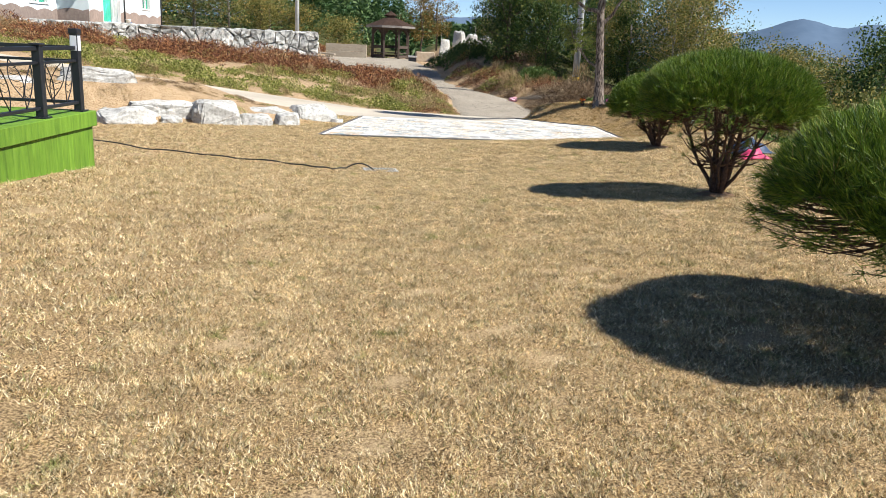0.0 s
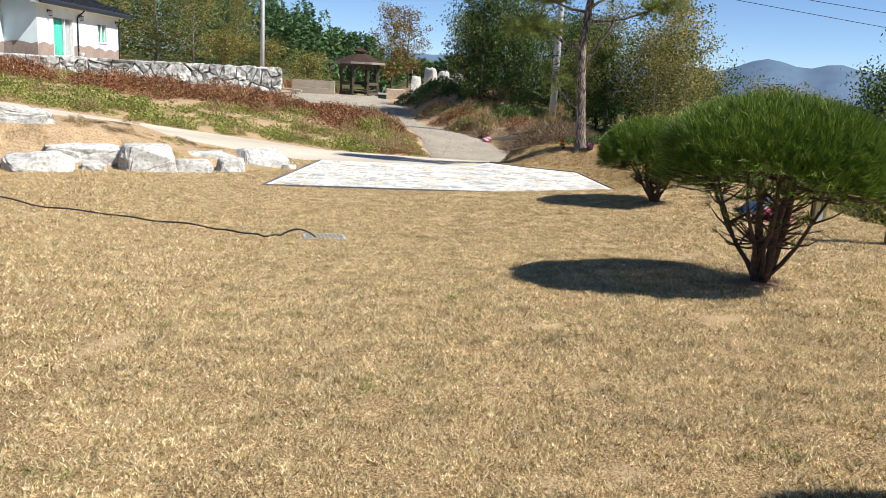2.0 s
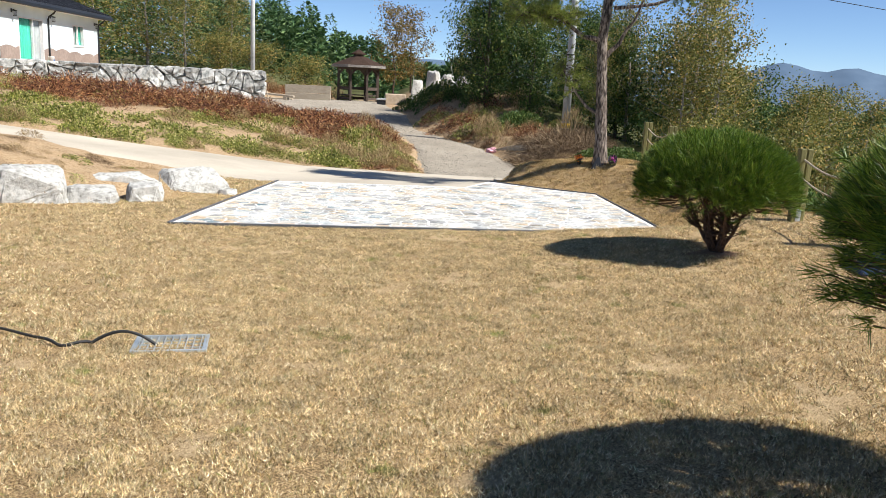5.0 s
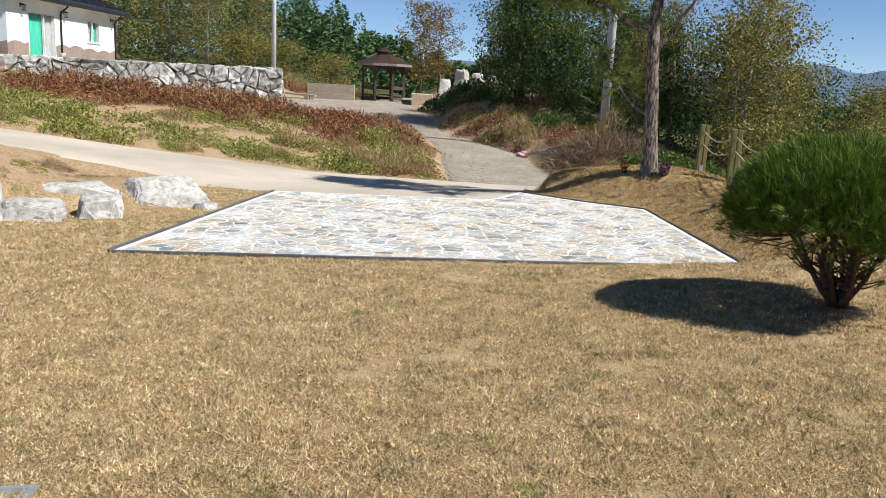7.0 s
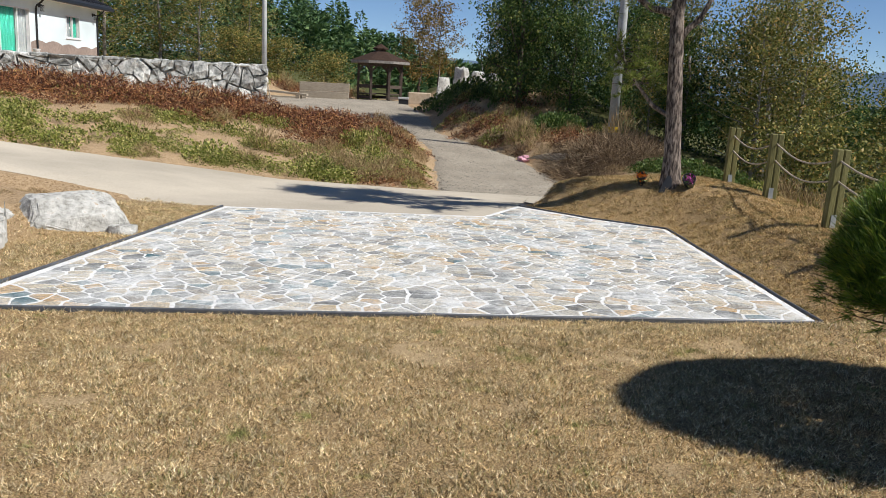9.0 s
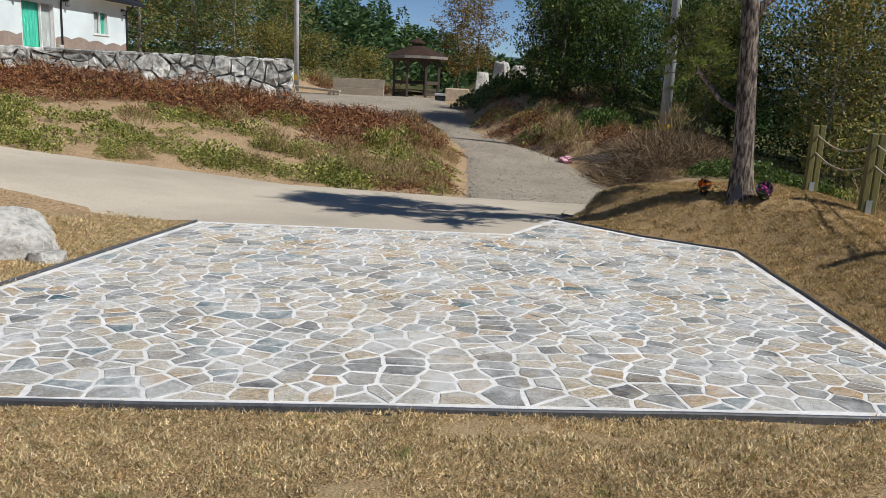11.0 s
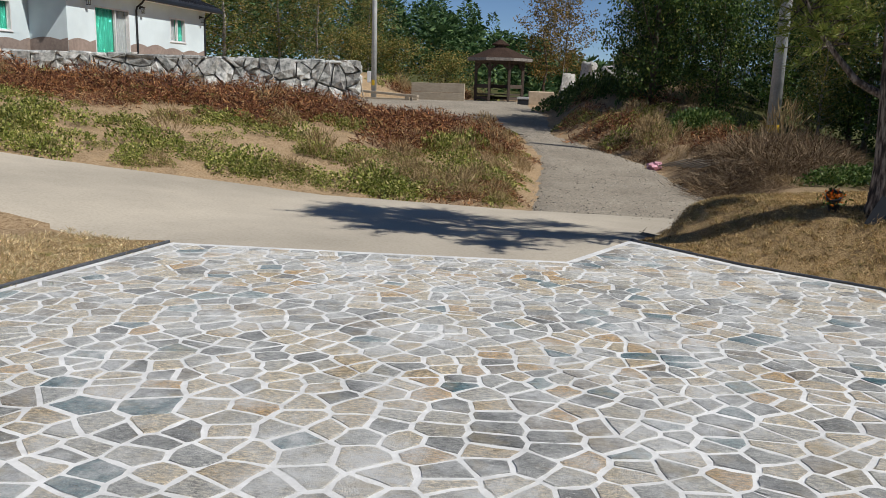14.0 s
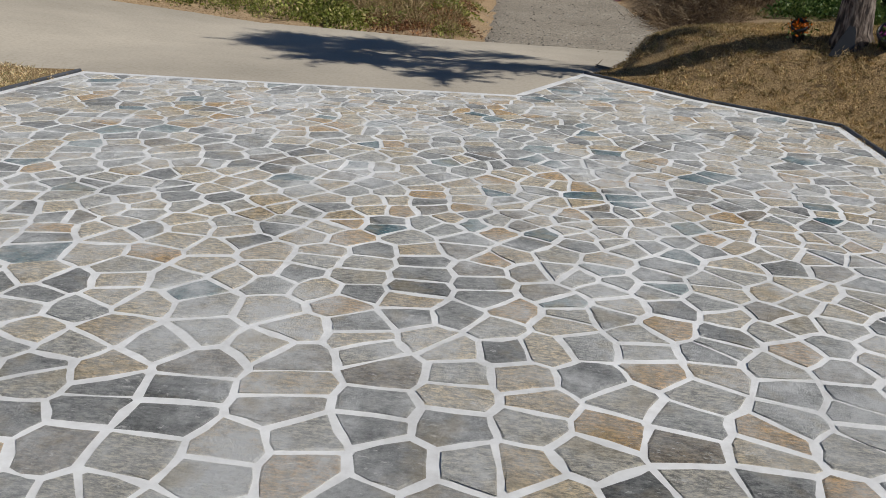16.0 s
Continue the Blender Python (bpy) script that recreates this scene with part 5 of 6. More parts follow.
# trees on the terrace behind the wall
for kind, x, y, size, wide in (("birch2", -27.0, 74.0, 1.7, 1.4), ("birch2", -23.5, 76.0, 1.55, 1.4), ("birch2", -20.0, 75.0, 1.35, 1.3), ("birch2", -30.5, 73.0, 1.65, 1.4), ("birch2", -17.0, 78.0, 1.2, 1.3), ("birch2", -34.0, 76.0, 1.5, 1.4), ("low", -13.5, 73.0, 1.1, 1.3), ("low", -16.5, 72.0, 1.1, 1.3), ("low", -10.0, 74.0, 1.1, 1.3)):
    plant(kind, x, y, size, random.uniform(0, 360), "trees behind the terrace", wide=wide)

# ---- far pine wood: one mass ----
rng = np.random.default_rng(17)
pieces = []
for i in range(480):
    y = rng.uniform(95, 150)
    x = rng.uniform(-85, 2)
    if i > 330:
        x, y = rng.uniform(-6, 60), rng.uniform(70, 120)
    top = np.interp(x / y, [-0.7, -0.36, -0.2, -0.12, -0.05, 0.0, 0.1, 0.8], [19.0, 16.5, 12.0, 8.5, 5.2, 3.0, 3.0, 1.0]) * (y / 115) ** 1.0
    z0 = gz(x, y) - 1.0
    H = max(3.0, top * rng.uniform(0.75, 1.05) - z0 + (0.6 if y > 120 else -1.0))
    n_ = 230
    w = rng.uniform(0.08, 1, n_) ** 0.8
    a = rng.uniform(0, 6.28, n_)
    r = (1.02 - w) ** 0.8 * H * 0.27 * rng.uniform(0.5, 1.1, n_)
    c = np.stack([x + r * np.cos(a), y + r * np.sin(a), z0 + w * H], axis=1)
    ax_ = unit(np.stack([np.cos(a), np.sin(a), rng.uniform(-0.3, 0.7, n_)], axis=1) + rng.normal(size=(n_, 3)) * 0.4)
    pieces.append(leaf_arrays(rng, c, ax_, 0.72, 0.26))
v, f = join_np(pieces)
tagged(part("pine_wood", mesh_np("pine_wood", v, f), LEAF["pine"]), "dark green pine wood on the hillside", "woods", kind="stuff")

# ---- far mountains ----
M_MOUNT, n, l, p = nodes_of("mountain_painted_haze")
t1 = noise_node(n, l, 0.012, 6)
# the blue of the distance haze is painted into the base colour
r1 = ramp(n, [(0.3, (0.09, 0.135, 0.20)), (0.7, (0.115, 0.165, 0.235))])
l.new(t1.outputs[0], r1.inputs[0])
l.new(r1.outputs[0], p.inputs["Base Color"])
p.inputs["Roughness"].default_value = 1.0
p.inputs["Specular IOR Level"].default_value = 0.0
vs, fs = [], []
cols = 160
for j in range(6):
    for i in range(cols):
        a = math.radians(-70 + 140 * i / (cols - 1))
        d = 3000 + 120 * j
        ridge = 88 + 26 * noise.noise((a * 2.3, 1.7, 0)) + 66 * math.exp(-((a - 0.393) / 0.034) ** 2) + 50 * math.exp(-((a - 0.463) / 0.028) ** 2) + 55 * math.exp(-((a - 0.57) / 0.06) ** 2) + 8 * noise.noise((a * 18, 0, 5)) + 3 * noise.noise((a * 55, 0, 9))
        h = -150 + (ridge + 150) * (j / 5) ** 0.7
        vs.append((d * math.sin(a), d * math.cos(a), h))
for j in range(5):
    for i in range(cols - 1):
        fs.append((j * cols + i, j * cols + i + 1, (j + 1) * cols + i + 1, (j + 1) * cols + i))
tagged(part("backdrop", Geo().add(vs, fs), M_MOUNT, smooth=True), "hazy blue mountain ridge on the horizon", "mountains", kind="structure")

# ---- planted slope: withered red bushes, green weeds, dry stalks ----


def clump_mesh(seed, kind, count, radius, height, leaf, width, droop=0.0, stems=26):
    rng = np.random.default_rng(seed)
    a = rng.uniform(0, 6.28, count)
    r = radius * np.sqrt(rng.uniform(0, 1, count)) * (1 + 0.25 * np.sin(3 * a + seed))
    h = height * (1 - (r / radius / 1.3) ** 2).clip(0.12, 1) * rng.uniform(0.1, 1, count) ** 0.6
    c = np.stack([r * np.cos(a), r * np.sin(a), h], axis=1)
    ax = unit(np.stack([np.cos(a) * 0.6, np.sin(a) * 0.6, np.full(count, 0.5 - droop)], axis=1) + rng.normal(size=(count, 3)) * 0.55)
    lv = leaf_arrays(rng, c, ax, leaf, width)
    a2 = rng.uniform(0, 6.28, stems)
    sd = unit(np.stack([np.cos(a2) * 0.8, np.sin(a2) * 0.8, rng.uniform(0.4, 1.2, stems)], axis=1))
    sb = np.stack([np.cos(a2), np.sin(a2), np.zeros(stems)], axis=1) * radius * rng.uniform(0, 0.5, stems)[:, None]
    v2, f2 = blade_arrays(rng, sb, sd, rng.uniform(0.6, 1.2, stems) * height, 0.012)
    v2 = np.concatenate([v2.reshape(-1, 3, 3), v2.reshape(-1, 3, 3)[:, 2:3]], axis=1).reshape(-1, 3)
    return join_np([lv, (v2, np.arange(len(v2)).reshape(-1, 4))])


CLUMP = {}
for s in range(4):
    CLUMP["red", s] = clump_mesh(70 + s, "leaves", 560, 0.75, 0.44, 0.15, 0.020, 0.38, 60)
    CLUMP["fresh", s] = clump_mesh(80 + s, "leaves", 360, 0.5, 0.32, 0.068, 0.038)
    CLUMP["straw", s] = clump_mesh(90 + s, "stalks", 300, 0.4, 0.55, 0.24, 0.013, -0.6)
    CLUMP["brush", s] = clump_mesh(100 + s, "twigs", 1100, 0.8, 0.42, 0.46, 0.010, 0.25, 60)
    CLUMP["vine", s] = clump_mesh(110 + s, "leaves", 800, 0.8, 0.45, 0.08, 0.06)
MASS = {"red": [], "fresh": [], "straw": [], "brush": [], "vine": []}


def clump(kind, x, y, s=1.0, h=1.0, z=None):
    """Adds one clump, turned at random, to the mass of its kind."""
    v, f = CLUMP[kind, random.randrange(4)]
    a = random.uniform(0, 6.28)
    ca, sa = math.cos(a) * s, math.sin(a) * s
    px, py = v[:, 0] * ca - v[:, 1] * sa, v[:, 0] * sa + v[:, 1] * ca
    base = ground_z(x + px, y + py) if z is None else z
    MASS[kind].append((np.stack([x + px, y + py, base - 0.03 + v[:, 2] * s * h], axis=1), f))


random.seed(23)


def slope_point(u, w):
    """u along the lane from its low end, w from the lane (0) to the wall (1)."""
    x = -0.6 - 20 * u
    fy = float(np.interp(x, [p[0] for p in ROAD_FAR[::-1]], [p[1] for p in ROAD_FAR[::-1]]))
    wy = float(np.interp(x, [-60, WALL_B.x, WALL_A.x, 0.0], [28.0, WALL_B.y, WALL_A.y, 46.0]))
    return x - 0.12 * w * 8, fy + 0.25 + w * (wy - fy - 0.8)


hubs = [(random.random(), random.gauss(0.66, 0.17)) for _ in range(46)]
for i in range(205):
    u, w = random.choice(hubs) if i % 2 else (random.random(), random.gauss(0.58, 0.22))
    u, w = u + random.gauss(0, 0.022), w + random.gauss(0, 0.055)
    if 0.30 < w < 0.98:
        x, y = slope_point(u, w)
        if x + 0.17 * (y - 34) < -0.6:
            clump("red", x, y, random.uniform(0.5, 1.4), random.uniform(0.6, 1.4))
hubs = [(random.random() ** 0.9, abs(random.gauss(0.02, 0.17)) if i % 3 else random.uniform(0.15, 0.95)) for i in range(58)]
for i in range(320):
    u, w = random.choice(hubs) if i % 2 else (random.random(), abs(random.gauss(0.05, 0.28)))
    u, w = u + random.gauss(0, 0.025), abs(w + random.gauss(0, 0.05))
    if w < 0.97:
        x, y = slope_point(u, w)
        if x + 0.17 * (y - 34) < -0.3:
            clump("fresh", x, y, random.uniform(0.45, 1.15), random.uniform(0.6, 1.3))
for i in range(60):
    u = random.random() ** 2.2
    x, y = slope_point(u, random.random() ** 1.3)
    if x + 0.17 * (y - 34) < -0.2:
        clump("straw", x, y, random.uniform(0.5, 1.0), random.uniform(0.7, 1.3))
for i in range(14):
    clump("straw", random.uniform(-3.0, -0.2), random.uniform(31.0, 35.0), random.uniform(0.5, 0.95), random.uniform(0.7, 1.1))
for i in range(8):
    clump("fresh", random.uniform(-2.6, -1.2), random.uniform(34.5, 38), random.uniform(0.7, 1.1), 1.9)
# brushwood heap, undergrowth right of the track
for x, y, s, h in ((4.3, 34.6, 1.0, 0.9), (5.0, 34.2, 1.1, 1.0), (5.7, 34.6, 1.15, 1.15), (6.3, 35.4, 1.0, 1.1), (4.8, 35.6, 1.2, 1.2), (5.6, 36.2, 1.2, 1.3), (3.9, 35.8, 0.8, 0.8), (6.6, 36.6, 1.0, 1.2), (4.4, 37.2, 0.9, 1.0), (6.0, 33.8, 0.9, 0.9), (5.4, 38.0, 1.0, 1.0), (4.7, 33.6, 0.8, 0.7)):
    clump("brush", x, y, s, h * 0.8)
for i in range(40):
    y = random.uniform(38, 50)
    edge = float(np.interp(y, [p[1] for p in TRACK_R], [p[0] for p in TRACK_R]))
    x = edge + 0.5 + abs(random.gauss(0, 2.0))
    clump(random.choice(("vine", "vine", "straw", "red", "fresh")), x, y, random.uniform(0.7, 1.3), random.uniform(0.9, 1.7))
for i in range(26):
    y = random.uniform(33.2, 45)
    edge = float(np.interp(y, [p[1] for p in TRACK_R], [p[0] for p in TRACK_R]))
    clump(random.choice(("brush", "brush", "straw", "red")), edge + random.uniform(0.25, 1.5), y, random.uniform(0.4, 0.75), random.uniform(0.5, 0.9))
for i in range(14):
    clump("brush" if i % 2 else "straw", random.uniform(4.0, 7.2), random.uniform(30.9, 33.4), random.uniform(0.45, 0.8), random.uniform(0.4, 0.7))
for i in range(34):
    x, y = slope_point(0.02 + 0.55 * random.random(), random.uniform(0.0, 0.07))
    clump("fresh", x, y, random.uniform(0.35, 0.7), random.uniform(0.7, 1.2))
for x, y, s, h in ((0.1, 51.8, 1.3, 1.3), (-0.6, 52.6, 1.2, 1.3), (0.7, 51.0, 1.3, 1.5), (1.9, 48.5, 1.2, 1.4)):
    clump("vine", x, y, s, h)
for i in range(60):
    x, y = random.uniform(6.7, 9.5), random.uniform(6, 36)
    clump(random.choice(("vine", "straw", "fresh", "vine")), x, y, random.uniform(0.6, 1.1), random.uniform(0.8, 1.5))
for i in range(14):
    clump("vine", random.uniform(5.4, 7.6), random.uniform(28.5, 33), random.uniform(0.6, 1.0), random.uniform(0.7, 1.2))
for i in range(26):
    x = random.uniform(-16, -8.5)
    clump(random.choice(("red", "straw", "fresh")), x + 3, random.uniform(64, 71), random.uniform(0.9, 1.4), 1.3)
for i in range(46):
    y = 30.8 + 14 * random.random() ** 1.3
    edge = float(np.interp(y, [p[1] for p in TRACK_L], [p[0] for p in TRACK_L]))
    clump(random.choice(("straw", "straw", "fresh", "red")), edge - 0.35 - abs(random.gauss(0, 0.45)), y, random.uniform(0.35, 0.75), random.uniform(0.6, 1.2))
# ---- weeds on the soil bank behind the boulders ----
for i in range(120):
    x = random.uniform(-11.0, -4.6)
    y = 17.6 + 0.62 * (x + 8.5) + random.uniform(0.6, 3.4)
    if y < 23.4:
        clump(random.choice(("straw", "straw", "straw", "fresh", "brush")), x, y, random.uniform(0.14, 0.34), random.uniform(0.25, 0.6))

for x, y, s in ((-7.5, 20.8, 0.5), (-6.3, 20.6, 0.4), (-5.6, 21.4, 0.55), (-8.8, 20.9, 0.5), (-4.9, 21.9, 0.35), (-6.9, 22.4, 0.5), (-10.2, 21.0, 0.6), (-5.15, 20.3, 0.35), (-9.3, 22.8, 0.55)):
    clump("straw" if x < -6 else "fresh", x, y, s, 0.6)

for kind, name, label, cat in (("red", "withered_bushes", "withered reddish-brown bushes covering the sandy slope", "bushes"), ("fresh", "weeds", "low green weeds on the sandy slope", "weeds"),
                               ("straw", "dry_grass", "tall dry straw-coloured grass tufts on bare soil", "dry grass"), ("brush", "brushwood_heap", "heap of dead grey-brown brushwood beside the gravel track", "brushwood"),
                               ("vine", "undergrowth", "sprawling green leafy vines and undergrowth along the track", "undergrowth")):
    tagged(part(name, mesh_np(name, *join_np(MASS[kind])), LEAF[kind]), label, cat, kind="stuff")

# ---- loose gravel on the track ----
rng = np.random.default_rng(77)
pieces = []
ty_ = 30.6 + 17 * rng.uniform(0, 1, 2600) ** 1.3
lx = np.interp(ty_, [p[1] for p in TRACK_L], [p[0] for p in TRACK_L])
rx_ = np.interp(ty_, [p[1] for p in TRACK_R], [p[0] for p in TRACK_R])
tx_ = lx + (rx_ - lx) * rng.beta(0.8, 0.8, 2600) + rng.normal(0, 0.12, 2600)
tz_ = np.where(inside(tx_, ty_, TRACK), track_z(tx_, ty_) + 0.016, ground_z(tx_, ty_))
octa = np.array([(1, 0, 0), (-1, 0, 0), (0, 1, 0), (0, -1, 0), (0, 0, 0.7), (0, 0, -0.7)])
octa_f = np.array([(0, 2, 4), (2, 1, 4), (1, 3, 4), (3, 0, 4), (2, 0, 5), (1, 2, 5), (3, 1, 5), (0, 3, 5)])
for a, b_, c_ in zip(tx_, ty_, tz_):
    r = 0.006 + 0.018 * rng.uniform() ** 2
    pieces.append((octa * r * rng.uniform(0.7, 1.3, (6, 3)) + (a, b_, c_ + 0.2 * r), octa_f))
M_PEBBLE = foliage("loose_gravel", [(0.0, (0.10, 0.09, 0.075)), (0.5, (0.28, 0.25, 0.21)), (1.0, (0.52, 0.48, 0.42))], 0.95, 0.0, spec=0.1)
tagged(part("gravel", mesh_np("gravel", *join_np(pieces)), M_PEBBLE), "loose grey and brown gravel scattered on the track", "gravel", kind="stuff")

# ---- flower pots at the pine's foot ----
M_PETAL_O = foliage("orange_petals", [(0, (0.65, 0.12, 0.01)), (1, (0.85, 0.25, 0.02))], 0.6, 0.2)
M_PETAL_P = foliage("pink_petals", [(0, (0.35, 0.05, 0.25)), (1, (0.65, 0.15, 0.45))], 0.6, 0.2)
for x, y, tilt, mat, lab, rad in ((4.15, 25.8, 38, M_PETAL_O, "toppled black pot of orange flowers at the pine's foot", 0.10), (4.86, 25.45, 48, M_PETAL_P, "toppled black tub of pink flowers at the pine's foot", 0.14)):
    pot = thing("flower_pot", pose(x, y, gz(x, y) - 0.05, tilt, 0, -20) @ Matrix.Scale(0.75, 4), lab, "flower pot", "flower pots")
    g = Geo()
    rings = [(0.6, 0), (0.85, 0.18), (1.0, 0.3), (1.06, 0.31), (1.06, 0.35), (0.95, 0.35), (0.9, 0.26)]
    for r, z in rings:
        g.v += [(rad * r * math.cos(6.283 * k / 18), rad * r * math.sin(6.283 * k / 18), z) for k in range(18)]
    g.f = [(j * 18 + k, j * 18 + (k + 1) % 18, j * 18 + 18 + (k + 1) % 18, j * 18 + 18 + k) for j in range(6) for k in range(18)] + [tuple(range(17, -1, -1)), tuple(range(108, 126))]
    part("pot", g, M_BLACK, pot, smooth=True)
    rng = np.random.default_rng(int(tilt))
    m = 110
    c = np.stack([rng.normal(0, 0.06, m), rng.normal(0, 0.06, m), rng.uniform(0.27, 0.38, m)], axis=1)
    fl = part("flowers", mesh_np("flowers", *leaf_arrays(rng, c, rand_dirs(rng, m), 0.035, 0.03)), mat, pot)
    c = np.stack([rng.normal(0, 0.07, m), rng.normal(0, 0.07, m), rng.uniform(0.26, 0.34, m)], axis=1)
    fl["kind"] = "stuff"
    part("leaves", mesh_np("leaves", *leaf_arrays(rng, c, rand_dirs(rng, m), 0.06, 0.03)), LEAF["vine"], pot)
sh = thing("slate_slab", pose(4.45, 25.38, gz(4.45, 25.38) + 0.01, -18, 8, -10) @ Matrix.Scale(0.65, 4), "dark pointed slate leaning on the pine trunk", "slate")
part("slab", Geo().add([(-0.16, 0, -0.05), (0.18, 0, -0.05), (0.1, 0.0, 0.35), (0.02, 0, 0.52), (-0.16, 0.05, -0.05), (0.18, 0.05, -0.05), (0.1, 0.04, 0.35), (0.02, 0.03, 0.52)], [(0, 1, 2, 3), (7, 6, 5, 4), (0, 4, 5, 1), (1, 5, 6, 2), (2, 6, 7, 3), (3, 7, 4, 0)]), M_DARK, sh)
M_TAN = surf("tan_kerb_stone", [(0.3, (0.13, 0.105, 0.08)), (0.5, (0.30, 0.24, 0.17)), (0.7, (0.44, 0.36, 0.26))], 14, 0.95, 0.9, spec=0.15)
# kerb stones where the berm meets the lane
for i, (x, y, sx, sy, sz, t) in enumerate(((2.35, 27.1, 0.5, 0.35, 0.3, 60), (2.6, 27.9, 0.7, 0.4, 0.34, 65), (2.95, 28.8, 0.7, 0.4, 0.26, 55), (3.4, 29.5, 0.7, 0.4, 0.26, 40), (4.0, 30.0, 0.7, 0.4, 0.24, 20))):
    boulder(x, y, sx, sy, sz * 0.75, t, 80 + i, -0.03, "flat tan stone edging the turf berm", "stones edging the berm", rock=M_TAN)
# pink litter and bare sticks by the brushwood
for i in range(7):
    p0 = Vector((3.0 + 0.12 * i, 38.0 - 0.35 * i, gz(3.2, 38) + 0.12 + 0.03 * i))
    g = Geo().tube([p0, p0 + Vector((0.7, -0.15, 0.22)), p0 + Vector((1.3 + 0.1 * i, -0.35, 0.30))], [0.022, 0.018, 0.010], 6)
    tagged(part("stick", g, M_ROPE, smooth=True), "bare pale stick lying on the brushwood heap", "stick", "sticks on the brushwood")
bm = bmesh.new()
bmesh.ops.create_icosphere(bm, subdivisions=3, radius=0.2)
for v_ in bm.verts:
    v_.co *= 1 + 0.5 * noise.noise(v_.co * 9) + 0.25 * noise.noise(v_.co * 23)
    v_.co.z *= 0.6
me = bpy.data.meshes.new("litter_bag")
bm.to_mesh(me)
bm.free()
bag = part("litter_bag", me, plain("pale_pink_plastic", (0.72, 0.38, 0.45), 0.4))
bag.matrix_world = pose(2.95, 38.4, gz(2.95, 38.4) + 0.08)
tagged(bag, "crumpled pale pink plastic bag by the track", "litter")
# blue and pink plastic sheets beyond the shrubs
M_BLUE = plain("blue_sheet", (0.03, 0.06, 0.13), 0.5)
M_PINK = plain("pink_sheet", (0.70, 0.06, 0.16), 0.5)


def sheet(name, x, y, sx, sy, h, mat, label, seed):
    g = Geo()
    m = 12
    for j in range(m + 1):
        for i in range(m + 1):
            u, w = i / m, j / m
            z = h * math.sin(math.pi * u) * math.sin(math.pi * w) * (0.7 + 0.5 * noise.noise((u * 4 + seed, w * 4, 0)))
            px, py = x + (u - 0.5) * sx, y + (w - 0.5) * sy
            g.v.append((px, py, gz(px, py) + 0.02 + max(z, 0)))
    g.f = [(j * (m + 1) + i, j * (m + 1) + i + 1, (j + 1) * (m + 1) + i + 1, (j + 1) * (m + 1) + i) for j in range(m) for i in range(m)]
    ob = tagged(part(name, g, mat, smooth=True), label, "plastic sheet")
    ob.modifiers.new("thick", "SOLIDIFY").thickness = 0.012
    return ob


sheet("blue_sheet", 5.45, 14.9, 0.8, 0.5, 0.3, M_BLUE, "crumpled blue plastic sheet on the lawn by the fence", 1)
sheet("pink_sheet", 5.25, 14.1, 0.5, 0.4, 0.2, M_PINK, "crumpled pink plastic sheet on the lawn by the fence", 2)

# stake by the wall's end
tagged(part("stake", Geo().tube([(-7.0, 45.2, gz(-7, 45.2) - 0.1), (-7.25, 45.3, gz(-7, 45.2) + 0.95)], [0.03, 0.025], 7), M_PALETIMBER), "pale timber stake leaning on the stone wall", "stake")
# ---- paving stones: each its own piece ----
M_FLAG, n, l, p = nodes_of("flagstone")
oi = n.new("ShaderNodeObjectInfo")
geo = n.new("ShaderNodeNewGeometry")
addn = n.new("ShaderNodeMath")
addn.operation = "ADD"
l.new(oi.outputs["Random"], addn.inputs[0])
l.new(geo.outputs["Random Per Island"], addn.inputs[1])
fr = n.new("ShaderNodeMath")
fr.operation = "FRACT"
l.new(addn.outputs[0], fr.inputs[0])
pal = ramp(n, [(0.0, (0.12, 0.125, 0.125)), (0.09, (0.20, 0.205, 0.20)), (0.24, (0.42, 0.40, 0.35)), (0.40, (0.47, 0.37, 0.23)), (0.54, (0.34, 0.345, 0.33)), (0.61, (0.54, 0.46, 0.33)), (0.82, (0.48, 0.31, 0.13)), (0.89, (0.24, 0.205, 0.16)), (0.945, (0.04, 0.12, 0.15)), (0.98, (0.19, 0.27, 0.29))])
pal.color_ramp.interpolation = "CONSTANT"
l.new(fr.outputs[0], pal.inputs[0])
t1 = noise_node(n, l, 30, 10, 0.8, "World", stretch=(1, 2.6, 1))
r1 = ramp(n, [(0.42, (0.42, 0.42, 0.43)), (0.5, (0.95, 0.94, 0.92)), (0.58, (1.7, 1.64, 1.52))])
l.new(t1.outputs[0], r1.inputs[0])
c = mixc(n, l, pal.outputs[0], r1.outputs[0], 1.0, "MULTIPLY")
t2 = noise_node(n, l, 1.5, 12, 0.78, "World")
r2 = ramp(n, [(0.38, (0.06, 0.06, 0.06)), (0.50, (0.40, 0.40, 0.40)), (0.61, (0.92, 0.92, 0.92))])
l.new(t2.outputs[0], r2.inputs[0])
c = mixc(n, l, c, (0.78, 0.78, 0.76), r2.outputs[0])
l.new(c, p.inputs["Base Color"])
p.inputs["Roughness"].default_value = 0.75
p.inputs["Specular IOR Level"].default_value = 0.35
t3 = noise_node(n, l, 55, 6, 0.7, "World", stretch=(0.5, 1, 1))
r3 = ramp(n, [(0.60, (0, 0, 0)), (0.66, (0.8, 0.8, 0.8))])
l.new(t3.outputs[0], r3.inputs[0])
c = mixc(n, l, c, (0.74, 0.73, 0.70), r3.outputs[0])
t4 = noise_node(n, l, 5.0, 5, 0.6, "World")
r4 = ramp(n, [(0.54, (0, 0, 0)), (0.68, (0.4, 0.4, 0.4))])
l.new(t4.outputs[0], r4.inputs[0])
c = mixc(n, l, c, (0.50, 0.405, 0.25), r4.outputs[0])
l.new(c, p.inputs["Base Color"])
b = n.new("ShaderNodeBump")
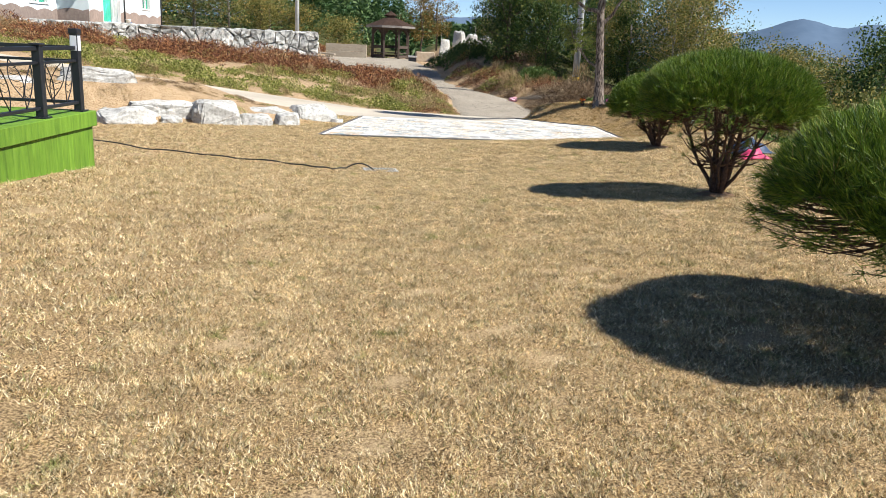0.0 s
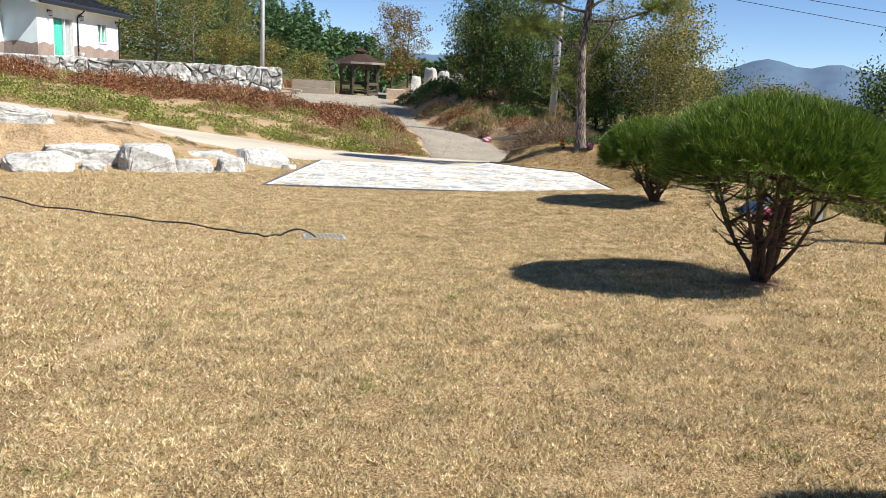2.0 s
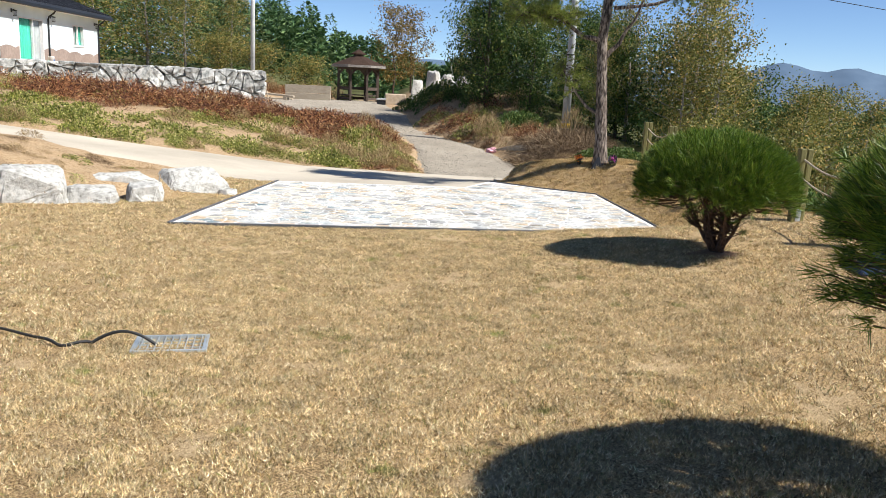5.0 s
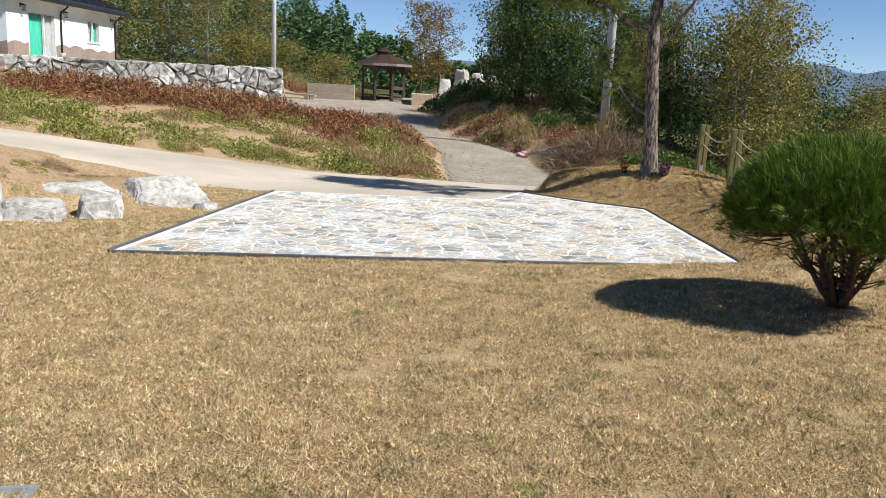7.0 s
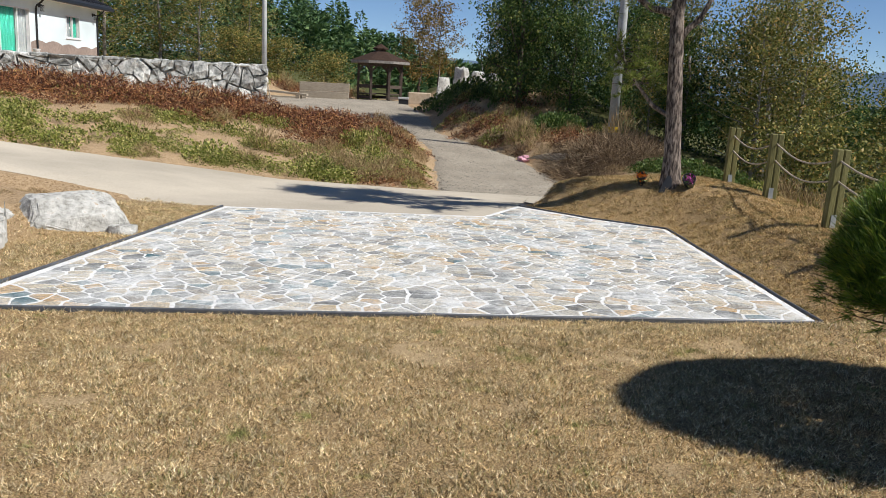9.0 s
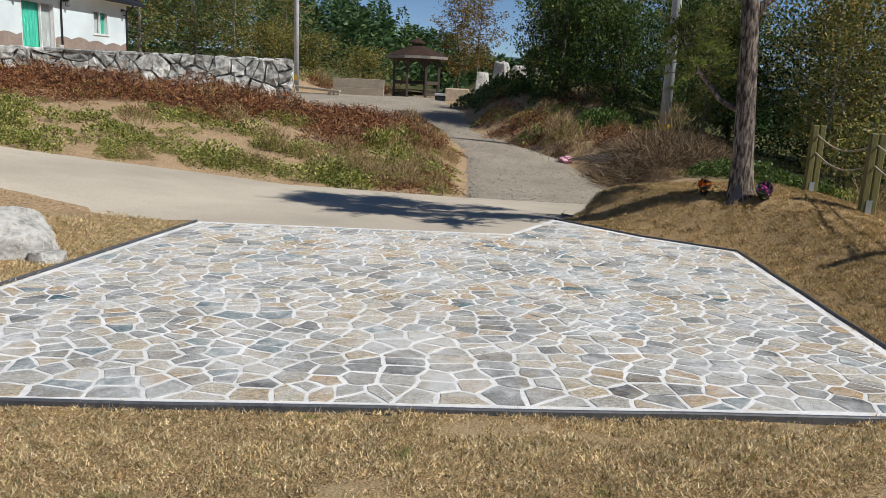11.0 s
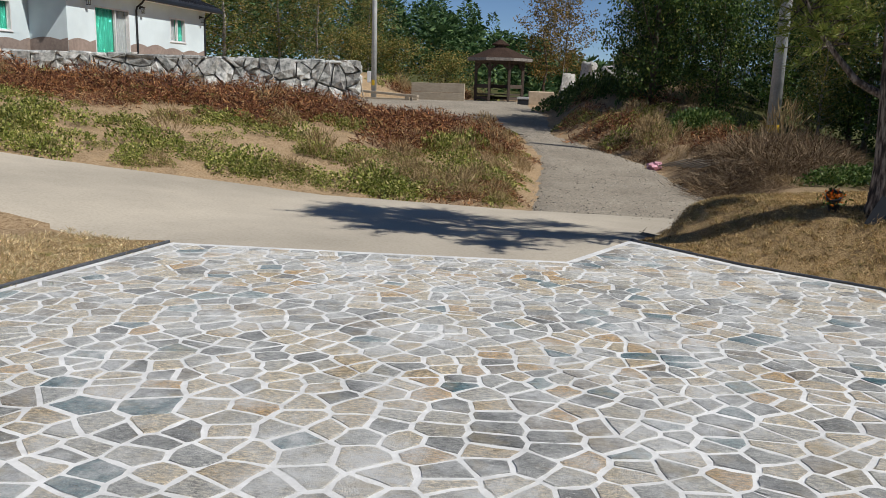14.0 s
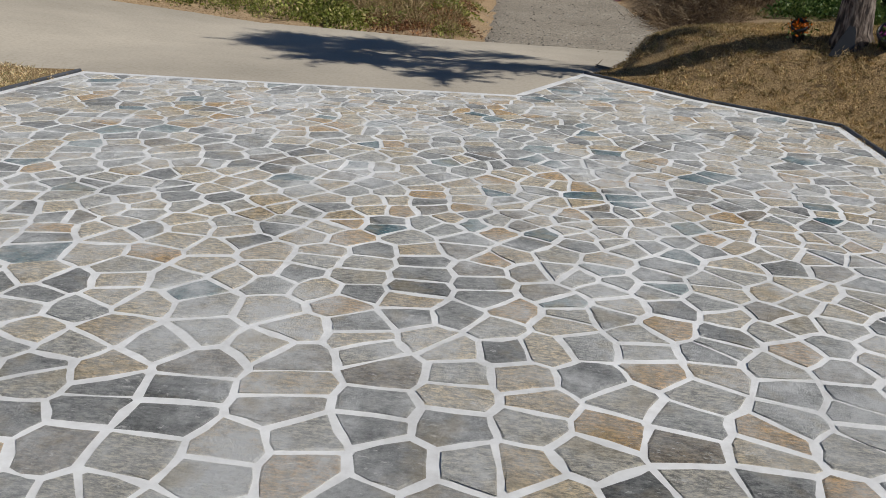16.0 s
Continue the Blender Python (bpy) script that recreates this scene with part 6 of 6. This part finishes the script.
b.inputs["Strength"].default_value, b.inputs["Distance"].default_value = 1.0, 0.018
l.new(t1.outputs[0], b.inputs["Height"])
l.new(b.outputs[0], p.inputs["Normal"])

random.seed(41)
rng = np.random.default_rng(41)
INNER = [(-2.72, 17.86), (4.29, 19.03), (4.22, 24.4), (3.14, 25.1), (2.12, 26.15), (1.52, 24.62), (-0.5, 24.32), (-2.46, 24.05)]
sites = []
row = 17.0
while row < 27.0:
    deep = rng.uniform(0.09, 0.19)
    x = -3.2 + rng.uniform(0, 0.2)
    while x < 4.8:
        wide = rng.uniform(0.13, 0.345)
        cx, cy = x + wide / 2, row + deep / 2
        sway = 0.14 * math.sin(cx * 1.3 + row * 0.9) + 0.10 * noise.noise((cx * 0.9, row * 0.9, 3.0)) + 0.163 * cx
        p_ = (cx, cy + sway + rng.normal() * deep * 0.26)
        if bool(inside(np.array([p_[0]]), np.array([p_[1]]), INNER)[0]):
            sites.append(p_)
        x += wide
    row += deep
cells = [c for c in voronoi(sites, INNER, 0.025) if c]
cells.sort(key=lambda q: (np.mean(q, axis=0)[0] - 1.2) ** 2 + 0.8 * (np.mean(q, axis=0)[1] - 18.0) ** 2)
rest = Geo()
for i, cell in enumerate(cells):
    cell = [q for m, a in enumerate(cell) for q in ((a, ((a[0] + cell[(m + 1) % len(cell)][0]) / 2 + random.uniform(-0.008, 0.008), (a[1] + cell[(m + 1) % len(cell)][1]) / 2 + random.uniform(-0.008, 0.008))) if math.dist(a, cell[(m + 1) % len(cell)]) > 0.09 else (a,))]
    c = np.mean(cell, axis=0)
    k = len(cell)
    tilt = (random.gauss(0, 0.005), random.gauss(0, 0.005), random.gauss(0.0178, 0.0006))
    vs = []
    for s, d in ((1.0, -0.03), (1.0, -0.003), (0.95, 0.002)):
        for q in cell:
            x, y = c[0] + (q[0] - c[0]) * s, c[1] + (q[1] - c[1]) * s
            j = 0.004 if s == 1 else 0.006
            x, y = x + random.uniform(-j, j) * (d > -0.02), y + random.uniform(-j, j) * (d > -0.02)
            vs.append((x - c[0], y - c[1], float(paving_z(x, y)) - float(paving_z(*c)) + d + tilt[2] + tilt[0] * (x - c[0]) + tilt[1] * (y - c[1])))
    vs.append((0, 0, tilt[2] + 0.003))
    fs = [(a * k + m, a * k + (m + 1) % k, a * k + k + (m + 1) % k, a * k + k + m) for a in range(2) for m in range(k)] + [(2 * k + m, 2 * k + (m + 1) % k, 3 * k) for m in range(k)]
    if i < 300:
        ob = part("paving_stone", Geo().add(vs, fs), M_FLAG, pave)
        ob.location = (c[0], c[1], float(paving_z(*c)))
    else:
        rest.add([(a + c[0], b_ + c[1], z + float(paving_z(*c))) for a, b_, z in vs], fs)
far_stones = part("paving_stones", rest, M_FLAG, pave)
far_stones["kind"] = "stuff"

# ---- turf: short dry blades over the lawn ----


def turf_field(name, x0, x1, y0, y1, tufts, seed, size=1.0, per=9, blades=None):
    """Small tufts of blades that lean every way, thick and thin in patches."""
    rng = np.random.default_rng(seed)
    m = int((x1 - x0) * (y1 - y0) * tufts)
    x, y = rng.uniform(x0, x1, m), rng.uniform(y0, y1, m)
    keep = (rng.uniform(0, 1, m) < lawn_mask(x, y)) & ~inside(x, y, PAVING) & ~inside(x, y, ROAD) & ~((x < DX + 0.05) & (y < DY + 0.06))
    x, y = x[keep], y[keep]
    thick = np.array([0.5 * noise.noise((a * 2.6, b_ * 2.6, 7.0)) + 0.75 * noise.noise((a * 8.0, b_ * 8.0, 2.0)) + 0.6 * noise.noise((a * 17.0, b_ * 17.0, 5.0)) - 0.6 * bare(a, b_) for a, b_ in zip(x, y)]) + 0.62
    thick = thick.clip(0.05, 1.5)
    keep = rng.uniform(0, 1, len(x)) < (1.7 * thick).clip(0.12, 1)
    x, y, thick = x[keep], y[keep], thick[keep]
    z = ground_z(x, y) + np.array([(noise.noise((a * 1.7, b_ * 1.7, 0.0)) * 0.5 + noise.noise((a * 4.5, b_ * 4.5, 3.0)) * 0.4) * 0.03 for a, b_ in zip(x, y)]) - 0.004
    n_ = len(x) * per
    rep = lambda q: np.repeat(q, per)
    a = rng.uniform(0, 6.28, n_)
    lean = np.repeat(rng.normal(size=(len(x), 2)) * 0.5, per, axis=0)
    ax_ = unit(np.stack([np.cos(a) + lean[:, 0], np.sin(a) + lean[:, 1], rng.uniform(0.4, 1.7, n_)], axis=1))
    spot = 0.02 * size
    base = np.stack([rep(x) + rng.normal(0, spot, n_), rep(y) + rng.normal(0, spot, n_), rep(z)], axis=1)
    L = size ** 0.7 * rng.uniform(0.016, 0.042, n_) * (0.45 + 0.85 * rep(thick))
    v, f = blade_arrays(rng, base, ax_, L, 0.0056 * size)
    return tagged(part(name, mesh_np(name, v, f), blades or M_GRASS), "short dry straw-coloured lawn grass", "grass", kind="stuff")


turf_field("grass", -1.6, 2.7, 2.2, 7.0, 1900, 1, 0.9, 10)
turf_field("grass", -1.6, 3.0, 7.0, 12.5, 1750, 9, 0.95, 10)
turf_field("grass", -1.8, 3.6, 12.5, 18.9, 1350, 7, 1.05, 9)
turf_field("grass", -4.0, -1.6, 3.2, 12.5, 560, 3, 1.35, 8)
turf_field("grass", -4.6, -1.8, 12.5, 18.9, 560, 8, 1.35, 8)
turf_field("grass", -9.0, -4.0, 5.5, 12.5, 170, 4, 1.9, 7)
turf_field("grass", -9.0, -4.6, 12.5, 24.4, 210, 10, 1.9, 7)
turf_field("grass", -4.6, -2.3, 18.9, 24.4, 800, 14, 1.3, 8)
turf_field("grass", 2.7, 6.6, 3.5, 12.5, 480, 6, 1.35, 8)
turf_field("grass", 3.6, 6.6, 12.5, 18.9, 560, 2, 1.35, 8)
turf_field("grass", 2.0, 6.8, 18.9, 30.0, 1000, 5, 1.3, 9, M_SOD)
